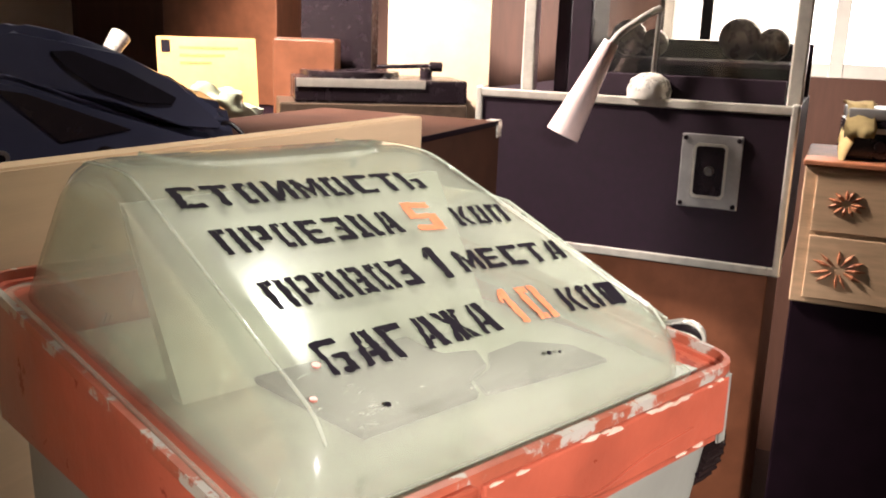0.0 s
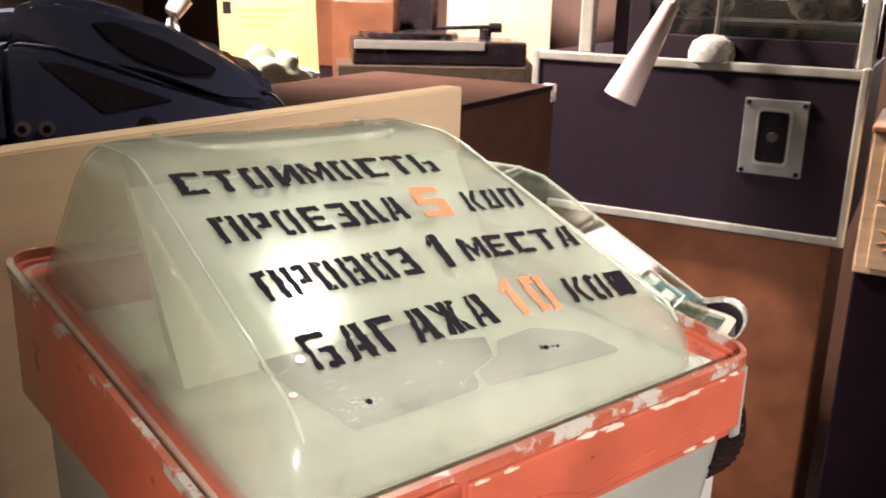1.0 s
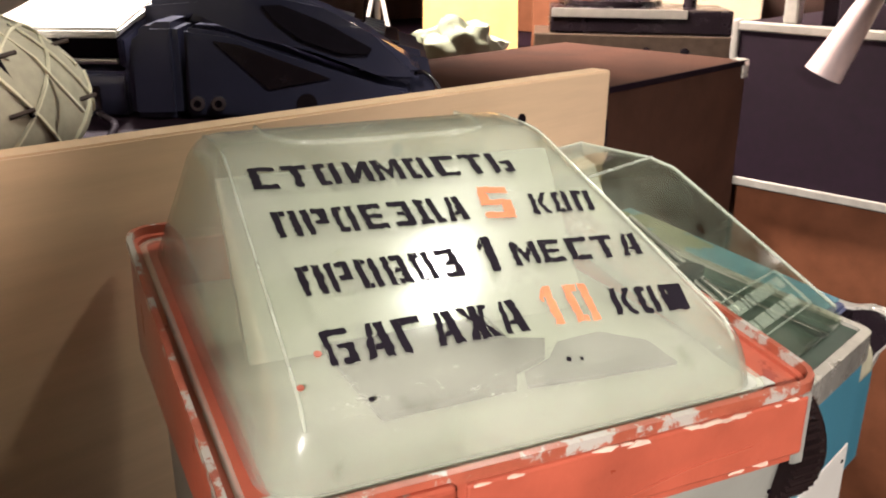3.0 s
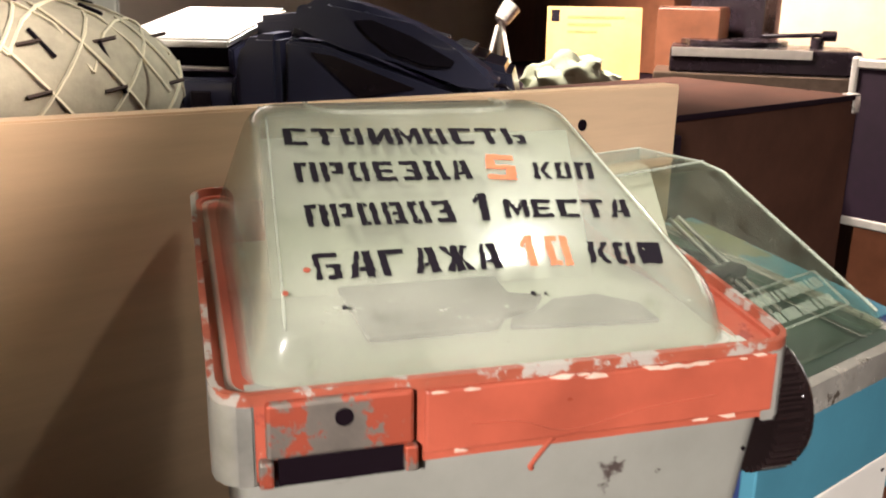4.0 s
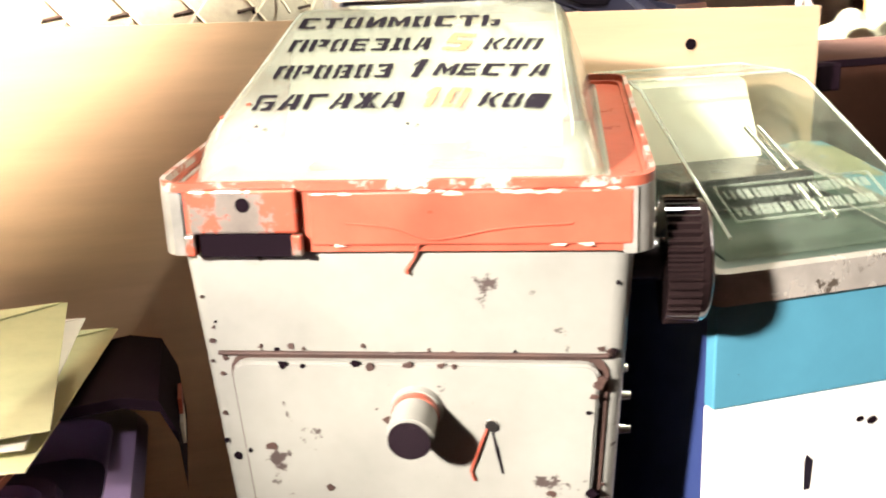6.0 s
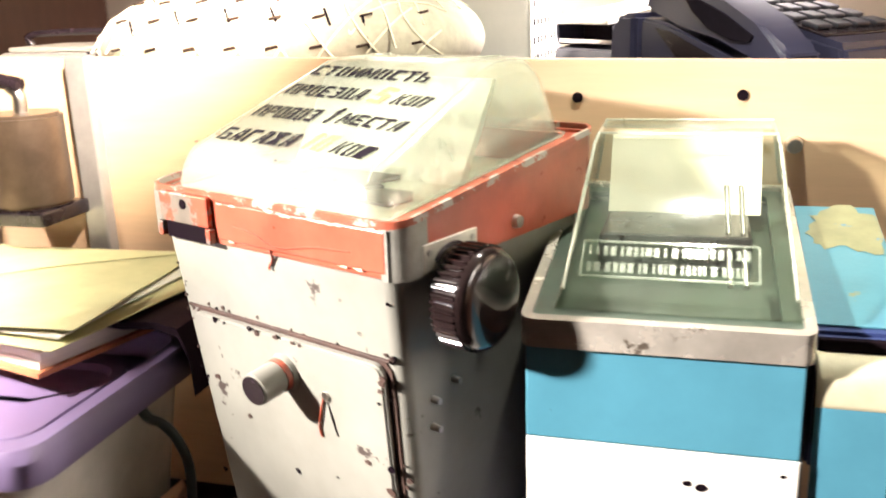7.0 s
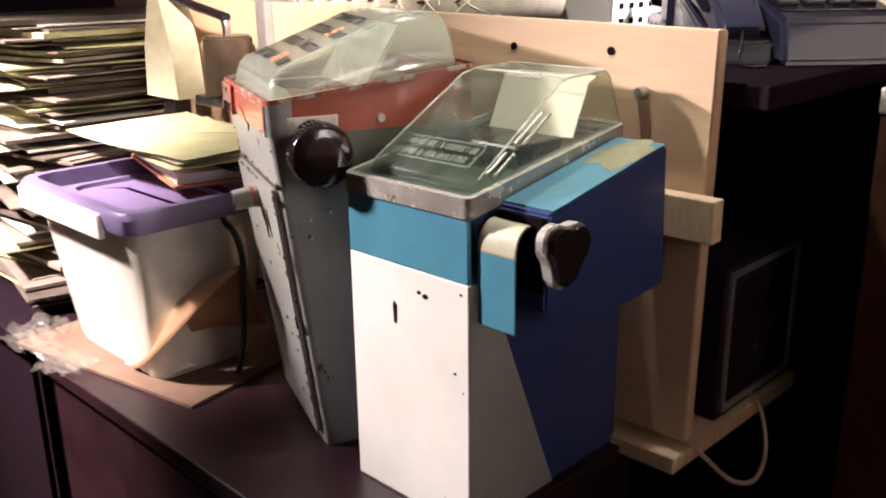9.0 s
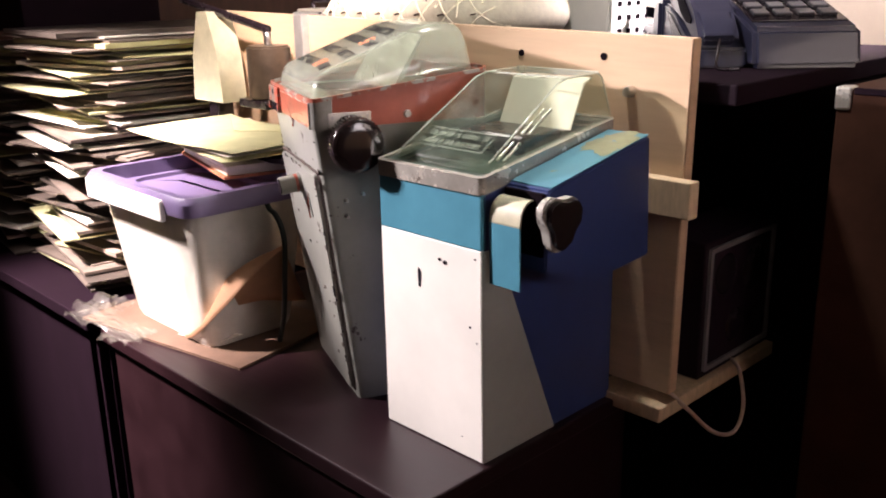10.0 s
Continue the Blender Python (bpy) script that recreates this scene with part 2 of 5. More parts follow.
M_FLOOR = mat("brown_floor", (0.028, 0.014, 0.012), 0.5, vary=0.2, scale=6)
M_CEIL = mat("low_bounce_ceiling", (0.33, 0.30, 0.26), 0.85, vary=0.06, scale=4)
M_WHITE_PLASTIC = mat("white_plastic", (0.76, 0.74, 0.68), 0.3, vary=0.05, scale=20)
M_SILVER = mat("silver_front", (0.6, 0.57, 0.5), 0.35, metal=0.6, vary=0.1, scale=40)
M_CABLE = mat("pale_cable", (0.55, 0.43, 0.36), 0.5, vary=0.1)
M_GLASS_DARK = plastic_clear("cabinet_glass", (0.75, 0.72, 0.68), 0.03, (0.2, 0.2, 0.2), 0.1, 0.02)
M_KRAFT = mat("kraft_paper", (0.40, 0.22, 0.12), 0.7, vary=0.2, scale=14, bump=0.4, bump_scale=40)
M_FILM = plastic_clear("crumpled_film", (0.95, 0.95, 0.92), 0.10, (0.5, 0.46, 0.4), 0.25, 0.08)
M_EMBOSS = plastic_clear("raised_acrylic", (0.9, 0.95, 0.88), 0.2, (0.5, 0.56, 0.47), 0.2, 0.1)
M_IRON = mat("browned_iron", (0.12, 0.085, 0.06), 0.32, metal=0.5, vary=0.25, scale=30)
M_RIM_B = mat("pitted_chrome", (0.52, 0.49, 0.43), 0.25, metal=0.5, vary=0.22, scale=30, wear=(0.10, 0.08, 0.06), wear_scale=48, wear_amount=0.36, wear_rough=0.6)
M_COVER_EDGE = plastic_clear("moulded_edge", (0.95, 0.97, 0.93), 0.42, (0.62, 0.65, 0.56), 0.2, 0.15)
M_WIRE = mat("dark_green_plastic", (0.012, 0.022, 0.02), 0.35, vary=0.1)
M_TRAY = mat("dark_green_works", (0.03, 0.05, 0.036), 0.45, vary=0.3, scale=40)
M_LINER = mat("pale_liner_paint", (0.43, 0.435, 0.385), 0.5, vary=0.22, scale=8, bump=0.05)
M_CORNER = mat("bare_grey_corner", (0.27, 0.265, 0.235), 0.34, metal=0.25, vary=0.25, scale=40, wear=(0.32, 0.08, 0.045), wear_scale=40, wear_amount=0.3)
M_KEY = mat("dark_grey_key", (0.035, 0.034, 0.045), 0.4, vary=0.1)
M_CLOTH = mat("yellowed_cloth", (0.50, 0.38, 0.17), 0.9, vary=0.15, scale=30, bump=0.3, bump_scale=60)
M_PRINT = mat("ochre_print", (0.44, 0.22, 0.07), 0.7, vary=0.15, scale=30)
M_GREENISH = mat("green_clear_film", (0.42, 0.46, 0.33), 0.3, vary=0.12, scale=20)


# ---- building helpers ----
def part(name, bm, material, parent=None, label="", smooth=None, m=None):
    me = bpy.data.meshes.new(name)
    if m is not None:
        bm.transform(m)
    bmesh.ops.recalc_face_normals(bm, faces=bm.faces[:])
    bm.to_mesh(me)
    bm.free()
    me.materials.append(material)
    if smooth is not None:
        me.shade_smooth()
        me.set_sharp_from_angle(angle=radians(smooth))
    ob = new(name, me)
    if parent is not None:
        ob.parent = parent
    if label:
        ob["label"] = label
    return ob


def thing(name, m, label, category, group=""):
    e = new(name)
    e.empty_display_size = 0.02
    e.matrix_world = m
    return tagged(e, label, category, group)


def box(x0, y0, z0, x1, y1, z1, bevel=0.002, seg=2, bm=None):
    b = bmesh.new()
    bmesh.ops.create_cube(b, size=1.0)
    b.transform(Matrix.Translation(((x0 + x1) / 2, (y0 + y1) / 2, (z0 + z1) / 2)) @ Matrix.Diagonal((x1 - x0, y1 - y0, z1 - z0, 1)))
    if bevel:
        bmesh.ops.bevel(b, geom=b.edges[:], offset=min(bevel, 0.45 * min(x1 - x0, y1 - y0, z1 - z0)), segments=seg, affect="EDGES", profile=0.5)
    return join(bm, b)


def join(bm, b):
    if bm is None:
        return b
    me = bpy.data.meshes.new("tmp")
    b.to_mesh(me)
    b.free()
    bm.from_mesh(me)
    bpy.data.meshes.remove(me)
    return bm


def cyl(p, q, r0, r1=None, n=24, bevel=0.0, bm=None):
    r1 = r0 if r1 is None else r1
    p, q = Vector(p), Vector(q)
    b = bmesh.new()
    bmesh.ops.create_cone(b, cap_ends=True, segments=n, radius1=r0, radius2=r1, depth=(q - p).length)
    if bevel:
        es = [e for e in b.edges if any(len(f.verts) > 4 for f in e.link_faces)]
        bmesh.ops.bevel(b, geom=es, offset=bevel, segments=2, affect="EDGES")
    b.transform(Matrix.Translation((p + q) / 2) @ (q - p).to_track_quat("Z", "Y").to_matrix().to_4x4())
    return join(bm, b)


def loft(rings, caps=True, bm=None):
    b = bmesh.new()
    vs = [[b.verts.new(p) for p in r] for r in rings]
    n = len(rings[0])
    for a, c in zip(vs, vs[1:]):
        for i in range(n):
            b.faces.new((a[i], a[(i + 1) % n], c[(i + 1) % n], c[i]))
    if caps:
        b.faces.new(vs[0])
        b.faces.new(vs[-1])
    return join(bm, b)


def prism(profile, axis, a, c, bevel=0.0, bm=None):
    """A side profile drawn in the other two axes, pushed along axis from a to c."""
    def put(p, v):
        return {"x": (v, p[0], p[1]), "y": (p[0], v, p[1]), "z": (p[0], p[1], v)}[axis]
    b = loft([[put(p, a) for p in profile], [put(p, c) for p in profile]])
    if bevel:
        bmesh.ops.bevel(b, geom=b.edges[:], offset=bevel, segments=2, affect="EDGES")
    return join(bm, b)


def tube(points, r, n=8, bm=None):
    pts = [Vector(p) for p in points]
    rings = []
    side = None
    for i, p in enumerate(pts):
        d = (pts[min(i + 1, len(pts) - 1)] - pts[max(i - 1, 0)]).normalized()
        if side is None:
            side = d.orthogonal().normalized()
        side = (side - d * side.dot(d)).normalized()
        up = d.cross(side)
        rr = r[i] if isinstance(r, (list, tuple)) else r
        rings.append([p + rr * (math.cos(2 * math.pi * k / n) * side + math.sin(2 * math.pi * k / n) * up) for k in range(n)])
    return loft(rings, True, bm)


def smooth_path(pts, n=6):
    """Points on a Catmull-Rom line through pts."""
    p = [Vector(v) for v in pts]
    p = [2 * p[0] - p[1]] + p + [2 * p[-1] - p[-2]]
    out = []
    for i in range(1, len(p) - 2):
        for k in range(n):
            t = k / n
            out.append(0.5 * ((2 * p[i]) + (p[i + 1] - p[i - 1]) * t + (2 * p[i - 1] - 5 * p[i] + 4 * p[i + 1] - p[i + 2]) * t * t
                              + (3 * p[i] - p[i - 1] - 3 * p[i + 1] + p[i + 2]) * t ** 3))
    return out + [p[-2]]


def rounded(x0, y0, x1, y1, r, n=4):
    """A rounded rectangle, counter-clockwise."""
    out = []
    for cx, cy, a in ((x1 - r, y1 - r, 0), (x0 + r, y1 - r, 90), (x0 + r, y0 + r, 180), (x1 - r, y0 + r, 270)):
        for k in range(n + 1):
            w = radians(a + 90 * k / n)
            out.append((cx + r * math.cos(w), cy + r * math.sin(w)))
    return out


def ring_frame(outer, inner, z0, z1, bm=None):
    """A frame between two equal-length outlines, from z0 to z1 (functions of x, y)."""
    b = bmesh.new()
    n = len(outer)
    rows = [[b.verts.new((x, y, f(x, y))) for x, y in o] for o, f in ((outer, z0), (outer, z1), (inner, z1), (inner, z0))]
    for a, c in zip(rows, rows[1:] + rows[:1]):
        for i in range(n):
            b.faces.new((a[i], a[(i + 1) % n], c[(i + 1) % n], c[i]))
    return join(bm, b)


# ---- the room ----
room = dict(x0=-2.6, x1=2.7, y0=-2.6, y1=2.9, z0=-0.78, z1=1.95)


def wall(name, x0, y0, x1, y1, material, label):
    tagged(part(name, box(x0, y0, room["z0"], x1, y1, room["z1"], 0), material), label, "wall", kind="structure")


tagged(part("floor", box(-2.7, -2.7, room["z0"] - 0.1, 2.8, 3.0, room["z0"], 0), M_FLOOR), "brown worn floor", "floor", kind="structure")
# Unseen ceiling, south and west walls are coloured dark to cut bounced light.
tagged(part("ceiling", box(-2.7, -2.7, room["z1"], 2.8, 3.0, room["z1"] + 0.1, 0), M_CEIL), "unseen plain ceiling, kept dark to cut bounced light", "ceiling", kind="structure")
wall("wall_west", -2.7, -2.6, -2.6, 2.9, M_WALL_DARK, "unseen closing wall, kept dark to cut bounced light")
W = dict(y0=-0.95, y1=0.22, z0=0.55, z1=1.65)
for k, (y0, y1, z0, z1) in enumerate(((-2.6, W["y0"], room["z0"], room["z1"]), (W["y1"], 2.9, room["z0"], room["z1"]), (W["y0"], W["y1"], room["z0"], W["z0"]), (W["y0"], W["y1"], W["z1"], room["z1"]))):
    tagged(part("wall_east_%d" % (k + 1), box(2.7, y0, z0, 2.8, y1, z1, 0), M_WALL_DARK), "unseen closing wall, kept dark to cut bounced light beside the window", "wall", kind="structure")
window = tagged(new("window_1"), "white-framed window with a bright sky outside", "window", kind="structure")
window.location = (2.75, -0.365, W["z0"])
for y in (W["y0"], -0.385, W["y1"] - 0.045):
    part("window_frame", box(-0.03, y + 0.365, 0.0, 0.03, y + 0.41, W["z1"] - W["z0"], 0.003), M_WHITE_PLASTIC, window)
for z in (0.0, W["z1"] - W["z0"] - 0.045):
    part("window_frame", box(-0.028, W["y0"] + 0.41, z, 0.028, W["y1"] + 0.32, z + 0.045, 0.003), M_WHITE_PLASTIC, window)
sky_mat = bpy.data.materials.new("bright_sky")
sky_mat.use_nodes = True
_e = sky_mat.node_tree.nodes["Principled BSDF"]
_e.inputs["Emission Color"].default_value, _e.inputs["Emission Strength"].default_value = (1.0, 0.95, 0.85, 1), 2.6
_e.inputs["Base Color"].default_value = (0, 0, 0, 1)
tagged(part("backdrop", box(3.2, -2.2, 0.0, 3.22, 1.4, 2.4, 0), sky_mat), "plain bright sky outside the window", "sky", kind="structure")
wall("wall_south", -2.7, -2.7, 2.8, -2.6, M_WALL_DARK, "unseen closing wall, kept dark to cut bounced light")
wall("wall_north", -2.7, 2.9, 2.8, 3.0, M_WALL, "pale plaster wall behind the tables")


# ---- board, table, ledge ----
def build_board():
    b = thing("pine_backboard", pose(-0.3, 0, 0.02), "upright varnished pine board with drilled holes behind the fare boxes", "board")
    T = Matrix.Translation((0.3, 0, -0.02))
    bm = prism([(-0.95, 0.03), (0.299, 0.03), (0.306, 0.567), (-0.95, 0.588)], "y", 0.0, 0.022, 0.0015)
    part("panel", bm, M_BOARD, b, m=T)
    for x, z in ((-0.003, 0.534), (0.158, 0.536)):
        part("hole", cyl((x, -0.0015, z), (x, 0.004, z), 0.0055, n=16), M_HOLE, b, "dark drilled hole", m=T)
    part("bolt", cyl((0.208, 0.0, 0.488), (0.208, -0.013, 0.488), 0.009, 0.007, n=12, bevel=0.001), M_STEEL, b, "dull steel bolt", m=T, smooth=40)
    part("cross_batten", box(0.225, -0.026, 0.318, 0.33, -0.002, 0.372, 0.002), M_BOARD_EDGE, b, "short pine batten", m=T)
    part("foot_plank", box(0.17, -0.02, -0.012, 0.297, 0.35, 0.012, 0.002), M_BOARD_EDGE, b, "rough pine foot plank", m=T)


def build_table():
    t = thing("table", pose(-0.24, -0.2, -0.78), "dark brown veneered cabinet table carrying the fare boxes", "table")
    T = Matrix.Translation((0.24, 0.2, 0.78))
    part("tabletop", box(-0.70, -0.455, -0.026, 0.212, 0.05, 0.0, 0.003), M_TABLE, t, m=T)
    part("front_panel", box(-0.68, -0.44, -0.70, 0.195, -0.42, -0.0265, 0.002), M_TABLE, t, m=T)
    for x in (-0.68, 0.175):
        part("side_panel", box(x, -0.4195, -0.70, x + 0.02, 0.04, -0.0265, 0.002), M_TABLE, t, m=T)
    part("plinth", box(-0.66, -0.41, -0.78, 0.17, 0.03, -0.7005, 0.002), M_WOOD_DARK, t, m=T)


build_board()
build_table()

# ---- grey and red fare box ----


def dome_shell(profile, half, base, cx=0.0, bevel=0.009):
    """A moulded cover: a side profile (depth, height) with its half widths at the top and the base below it."""
    b = bmesh.new()
    tl, tr, bl, br = [], [], [], []
    for (d, z), (ht, hb) in zip(profile, half):
        tl.append(b.verts.new((cx - ht, d, z)))
        tr.append(b.verts.new((cx + ht, d, z)))
        bl.append(b.verts.new((cx - hb, d, base(d))))
        br.append(b.verts.new((cx + hb, d, base(d))))
    soft = []
    for i in range(len(profile) - 1):
        b.faces.new((tl[i], tr[i], tr[i + 1], tl[i + 1]))
        b.faces.new((bl[i], tl[i], tl[i + 1], bl[i + 1]))
        b.faces.new((tr[i], br[i], br[i + 1], tr[i + 1]))
    b.faces.new((bl[0], br[0], tr[0], tl[0]))
    b.faces.new((tl[-1], tr[-1], br[-1], bl[-1]))
    b.edges.ensure_lookup_table()
    soft = [e for e in b.edges if not e.is_boundary and e.calc_face_angle(0) > 0.2]
    bmesh.ops.bevel(b, geom=soft, offset=bevel, segments=4, affect="EDGES", profile=0.5)
    return b


def moulded_cover(prof, top_half, base_half, base, cx, r_plan, r_edge):
    """A blown acrylic cover: rounded in plan, along its edges and from front to back."""
    d0, d1 = prof[0][0], prof[-1][0]
    rows = []
    for d, z in prof:
        near = min(d - d0, d1 - d)
        w = base_half if near >= r_plan else base_half - r_plan + math.sqrt(max(0.0, r_plan ** 2 - (r_plan - near) ** 2))
        foot = Vector((-w, base(d)))
        corner = Vector((-min(top_half(d), w - 0.0005), max(z, base(d) + 0.0005)))
        e = min(r_edge, 0.6 * (corner - foot).length)
        p0, p2 = corner + (foot - corner).normalized() * e, corner + Vector((e, 0))
        line = [foot, foot.lerp(p0, 0.5)]
        line += [p0.lerp(corner, k / 7).lerp(corner.lerp(p2, k / 7), k / 7) for k in range(8)]
        line += [Vector((p2.x * (1 - k / 4), p2.y)) for k in range(1, 5)]
        rows.append([(cx + x, d, h) for x, h in line] + [(cx - x, d, h) for x, h in reversed(line[:-1])])
    b = bmesh.new()
    vs = [[b.verts.new(p) for p in row] for row in rows]
    for a, c in zip(vs, vs[1:]):
        for i in range(len(a) - 1):
            b.faces.new((a[i], a[i + 1], c[i + 1], c[i]))
    return b


def rect(x0, x1, y0, y1):
    return ((x0, y0), (x1, y0), (x1, y1), (x0, y1))


# stencil letters as strokes in a unit square
STROKES = {
    "С": (rect(0, 0.36, 0, 1), rect(0.36, 1, 0.8, 1), rect(0.36, 0.95, 0, 0.2)),
    "Т": (rect(0, 1, 0.8, 1), rect(0.36, 0.66, 0, 0.8)),
    "О": (rect(0.05, 0.32, 0, 1), rect(0.32, 0.50, 0.82, 1), rect(0.32, 0.50, 0, 0.18), rect(0.64, 0.93, 0, 1)),
    "И": (rect(0, 0.3, 0, 1), rect(0.7, 1, 0, 1), ((0.3, 0.0), (0.7, 0.6), (0.7, 1.0), (0.3, 0.4))),
    "М": (rect(0, 0.24, 0, 1), rect(0.76, 1, 0, 1), ((0.24, 0.62), (0.5, 0.05), (0.5, 0.5), (0.24, 1.0)), ((0.5, 0.05), (0.76, 0.62), (0.76, 1.0), (0.5, 0.5))),
    "Ь": (rect(0, 0.3, 0, 1), rect(0.44, 0.62, 0, 0.18), rect(0.62, 0.92, 0, 0.56), rect(0.44, 0.62, 0.40, 0.56)),
    "П": (rect(0, 0.3, 0, 1), rect(0.3, 0.56, 0.8, 1), rect(0.68, 1, 0, 1)),
    "Р": (rect(0, 0.28, 0, 1), rect(0.42, 0.68, 0.82, 1), rect(0.68, 0.98, 0.38, 1), rect(0.42, 0.68, 0.38, 0.54)),
    "Е": (rect(0, 0.3, 0, 1), rect(0.3, 0.95, 0.8, 1), rect(0.3, 0.85, 0.42, 0.58), rect(0.3, 0.95, 0, 0.2)),
    "З": (rect(0.05, 0.62, 0.8, 1), rect(0.62, 0.95, 0, 1), rect(0.3, 0.62, 0.42, 0.58), rect(0.05, 0.62, 0, 0.2)),
    "Д": (rect(0.10, 0.38, 0.18, 1), rect(0.38, 0.5, 0.82, 1), rect(0.62, 0.88, 0.18, 1), rect(0, 0.5, 0, 0.18), rect(0.62, 1, 0, 0.18)),
    "А": (((0, 0), (0.28, 0), (0.54, 1), (0.36, 1)), rect(0.60, 0.93, 0, 1), ((0.36, 0.25), (0.60, 0.25), (0.60, 0.4), (0.40, 0.4))),
    "К": (rect(0, 0.28, 0, 1), ((0.38, 0.5), (0.64, 0.5), (1, 1), (0.70, 1)), ((0.70, 0), (1, 0), (0.64, 0.5), (0.38, 0.5))),
    "В": (rect(0, 0.28, 0, 1), rect(0.4, 0.66, 0.82, 1), rect(0.66, 0.95, 0.55, 1), rect(0.4, 0.98, 0.43, 0.55), rect(0.66, 0.98, 0, 0.43), rect(0.4, 0.66, 0, 0.18)),
    "Б": (rect(0, 0.22, 0, 1), rect(0.22, 0.9, 0.82, 1), rect(0.4, 0.66, 0.42, 0.56), rect(0.66, 0.94, 0, 0.56), rect(0.4, 0.66, 0, 0.16)),
    "Г": (rect(0, 0.3, 0, 1), rect(0.3, 0.95, 0.8, 1)),
    "Ж": (rect(0.36, 0.66, 0, 1), ((0, 0), (0.28, 0), (0.36, 0.35), (0.36, 0.55)), ((0.36, 0.45), (0.36, 0.68), (0.26, 1), (0, 1)), ((0.72, 0), (1, 0), (0.66, 0.55), (0.66, 0.35)), ((0.66, 0.45), (1, 1), (0.74, 1), (0.66, 0.68))),
    "5": (rect(0.1, 0.95, 0.82, 1), rect(0.05, 0.32, 0.42, 0.82), rect(0.32, 0.66, 0.42, 0.58), rect(0.66, 0.95, 0, 0.58), rect(0.05, 0.66, 0, 0.18)),
    "0": (rect(0.05, 0.34, 0, 1), rect(0.34, 0.54, 0.82, 1), rect(0.34, 0.54, 0, 0.16), rect(0.66, 0.95, 0, 1)),
    "1": (((0.42, 0), (1, 0), (1, 1), (0.42, 1)), ((0.0, 0.72), (0.12, 0.62), (0.42, 0.74), (0.42, 1.0))),
}


def glyph(ch):
    """A stencil letter one unit wide and one high, cut fine enough for its paint to fray."""
    bm = bmesh.new()
    for a, b, c, d in STROKES[ch]:
        a, b, c, d = (Vector((*p, 0)) for p in (a, b, c, d))
        nx = max(2, round(max((b - a).length, (c - d).length) * 9))
        ny = max(2, round(max((d - a).length, (c - b).length) * 9))
        rows = [[bm.verts.new((a.lerp(b, i / nx)).lerp(d.lerp(c, i / nx), j / ny)) for j in range(ny + 1)] for i in range(nx + 1)]
        for i in range(nx):
            for j in range(ny):
                bm.faces.new((rows[i][j], rows[i + 1][j], rows[i + 1][j + 1], rows[i][j + 1]))
    return bm


def stencil_words(words, parent, plane):
    """Stencilled words: text, left and right end of the baseline on the cover, cap height, paint, name."""
    for text, p, q, cap, ink, name in words:
        p, q = Vector(p), Vector(q)
        whole = bmesh.new()
        n = len(text)
        for i, ch in enumerate(text):
            g = glyph(ch)
            w = 0.82 if ch not in "МЖД" else 0.92
            if ch == "1":
                w = 0.85 if n == 1 else 0.42
            for v in g.verts:
                t = (i + 0.5 + (v.co.x - 0.5) * w) / n
                s = p + (q - p) * t + Vector((0.02 + 1.9 * (p.x + 0.095), 1)) * cap * v.co.y
                f = Vector((noise.noise((s.x * 600, s.y * 600, i)), noise.noise((s.x * 600, s.y * 600, 7 + i)), 0)) * 0.0012
                v.co = plane(s.x + f.x, s.y + f.y) 
            whole = join(whole, g)
        part(name, whole, ink, parent, "stencilled painted words" if ink is M_INK else "orange stencilled number")


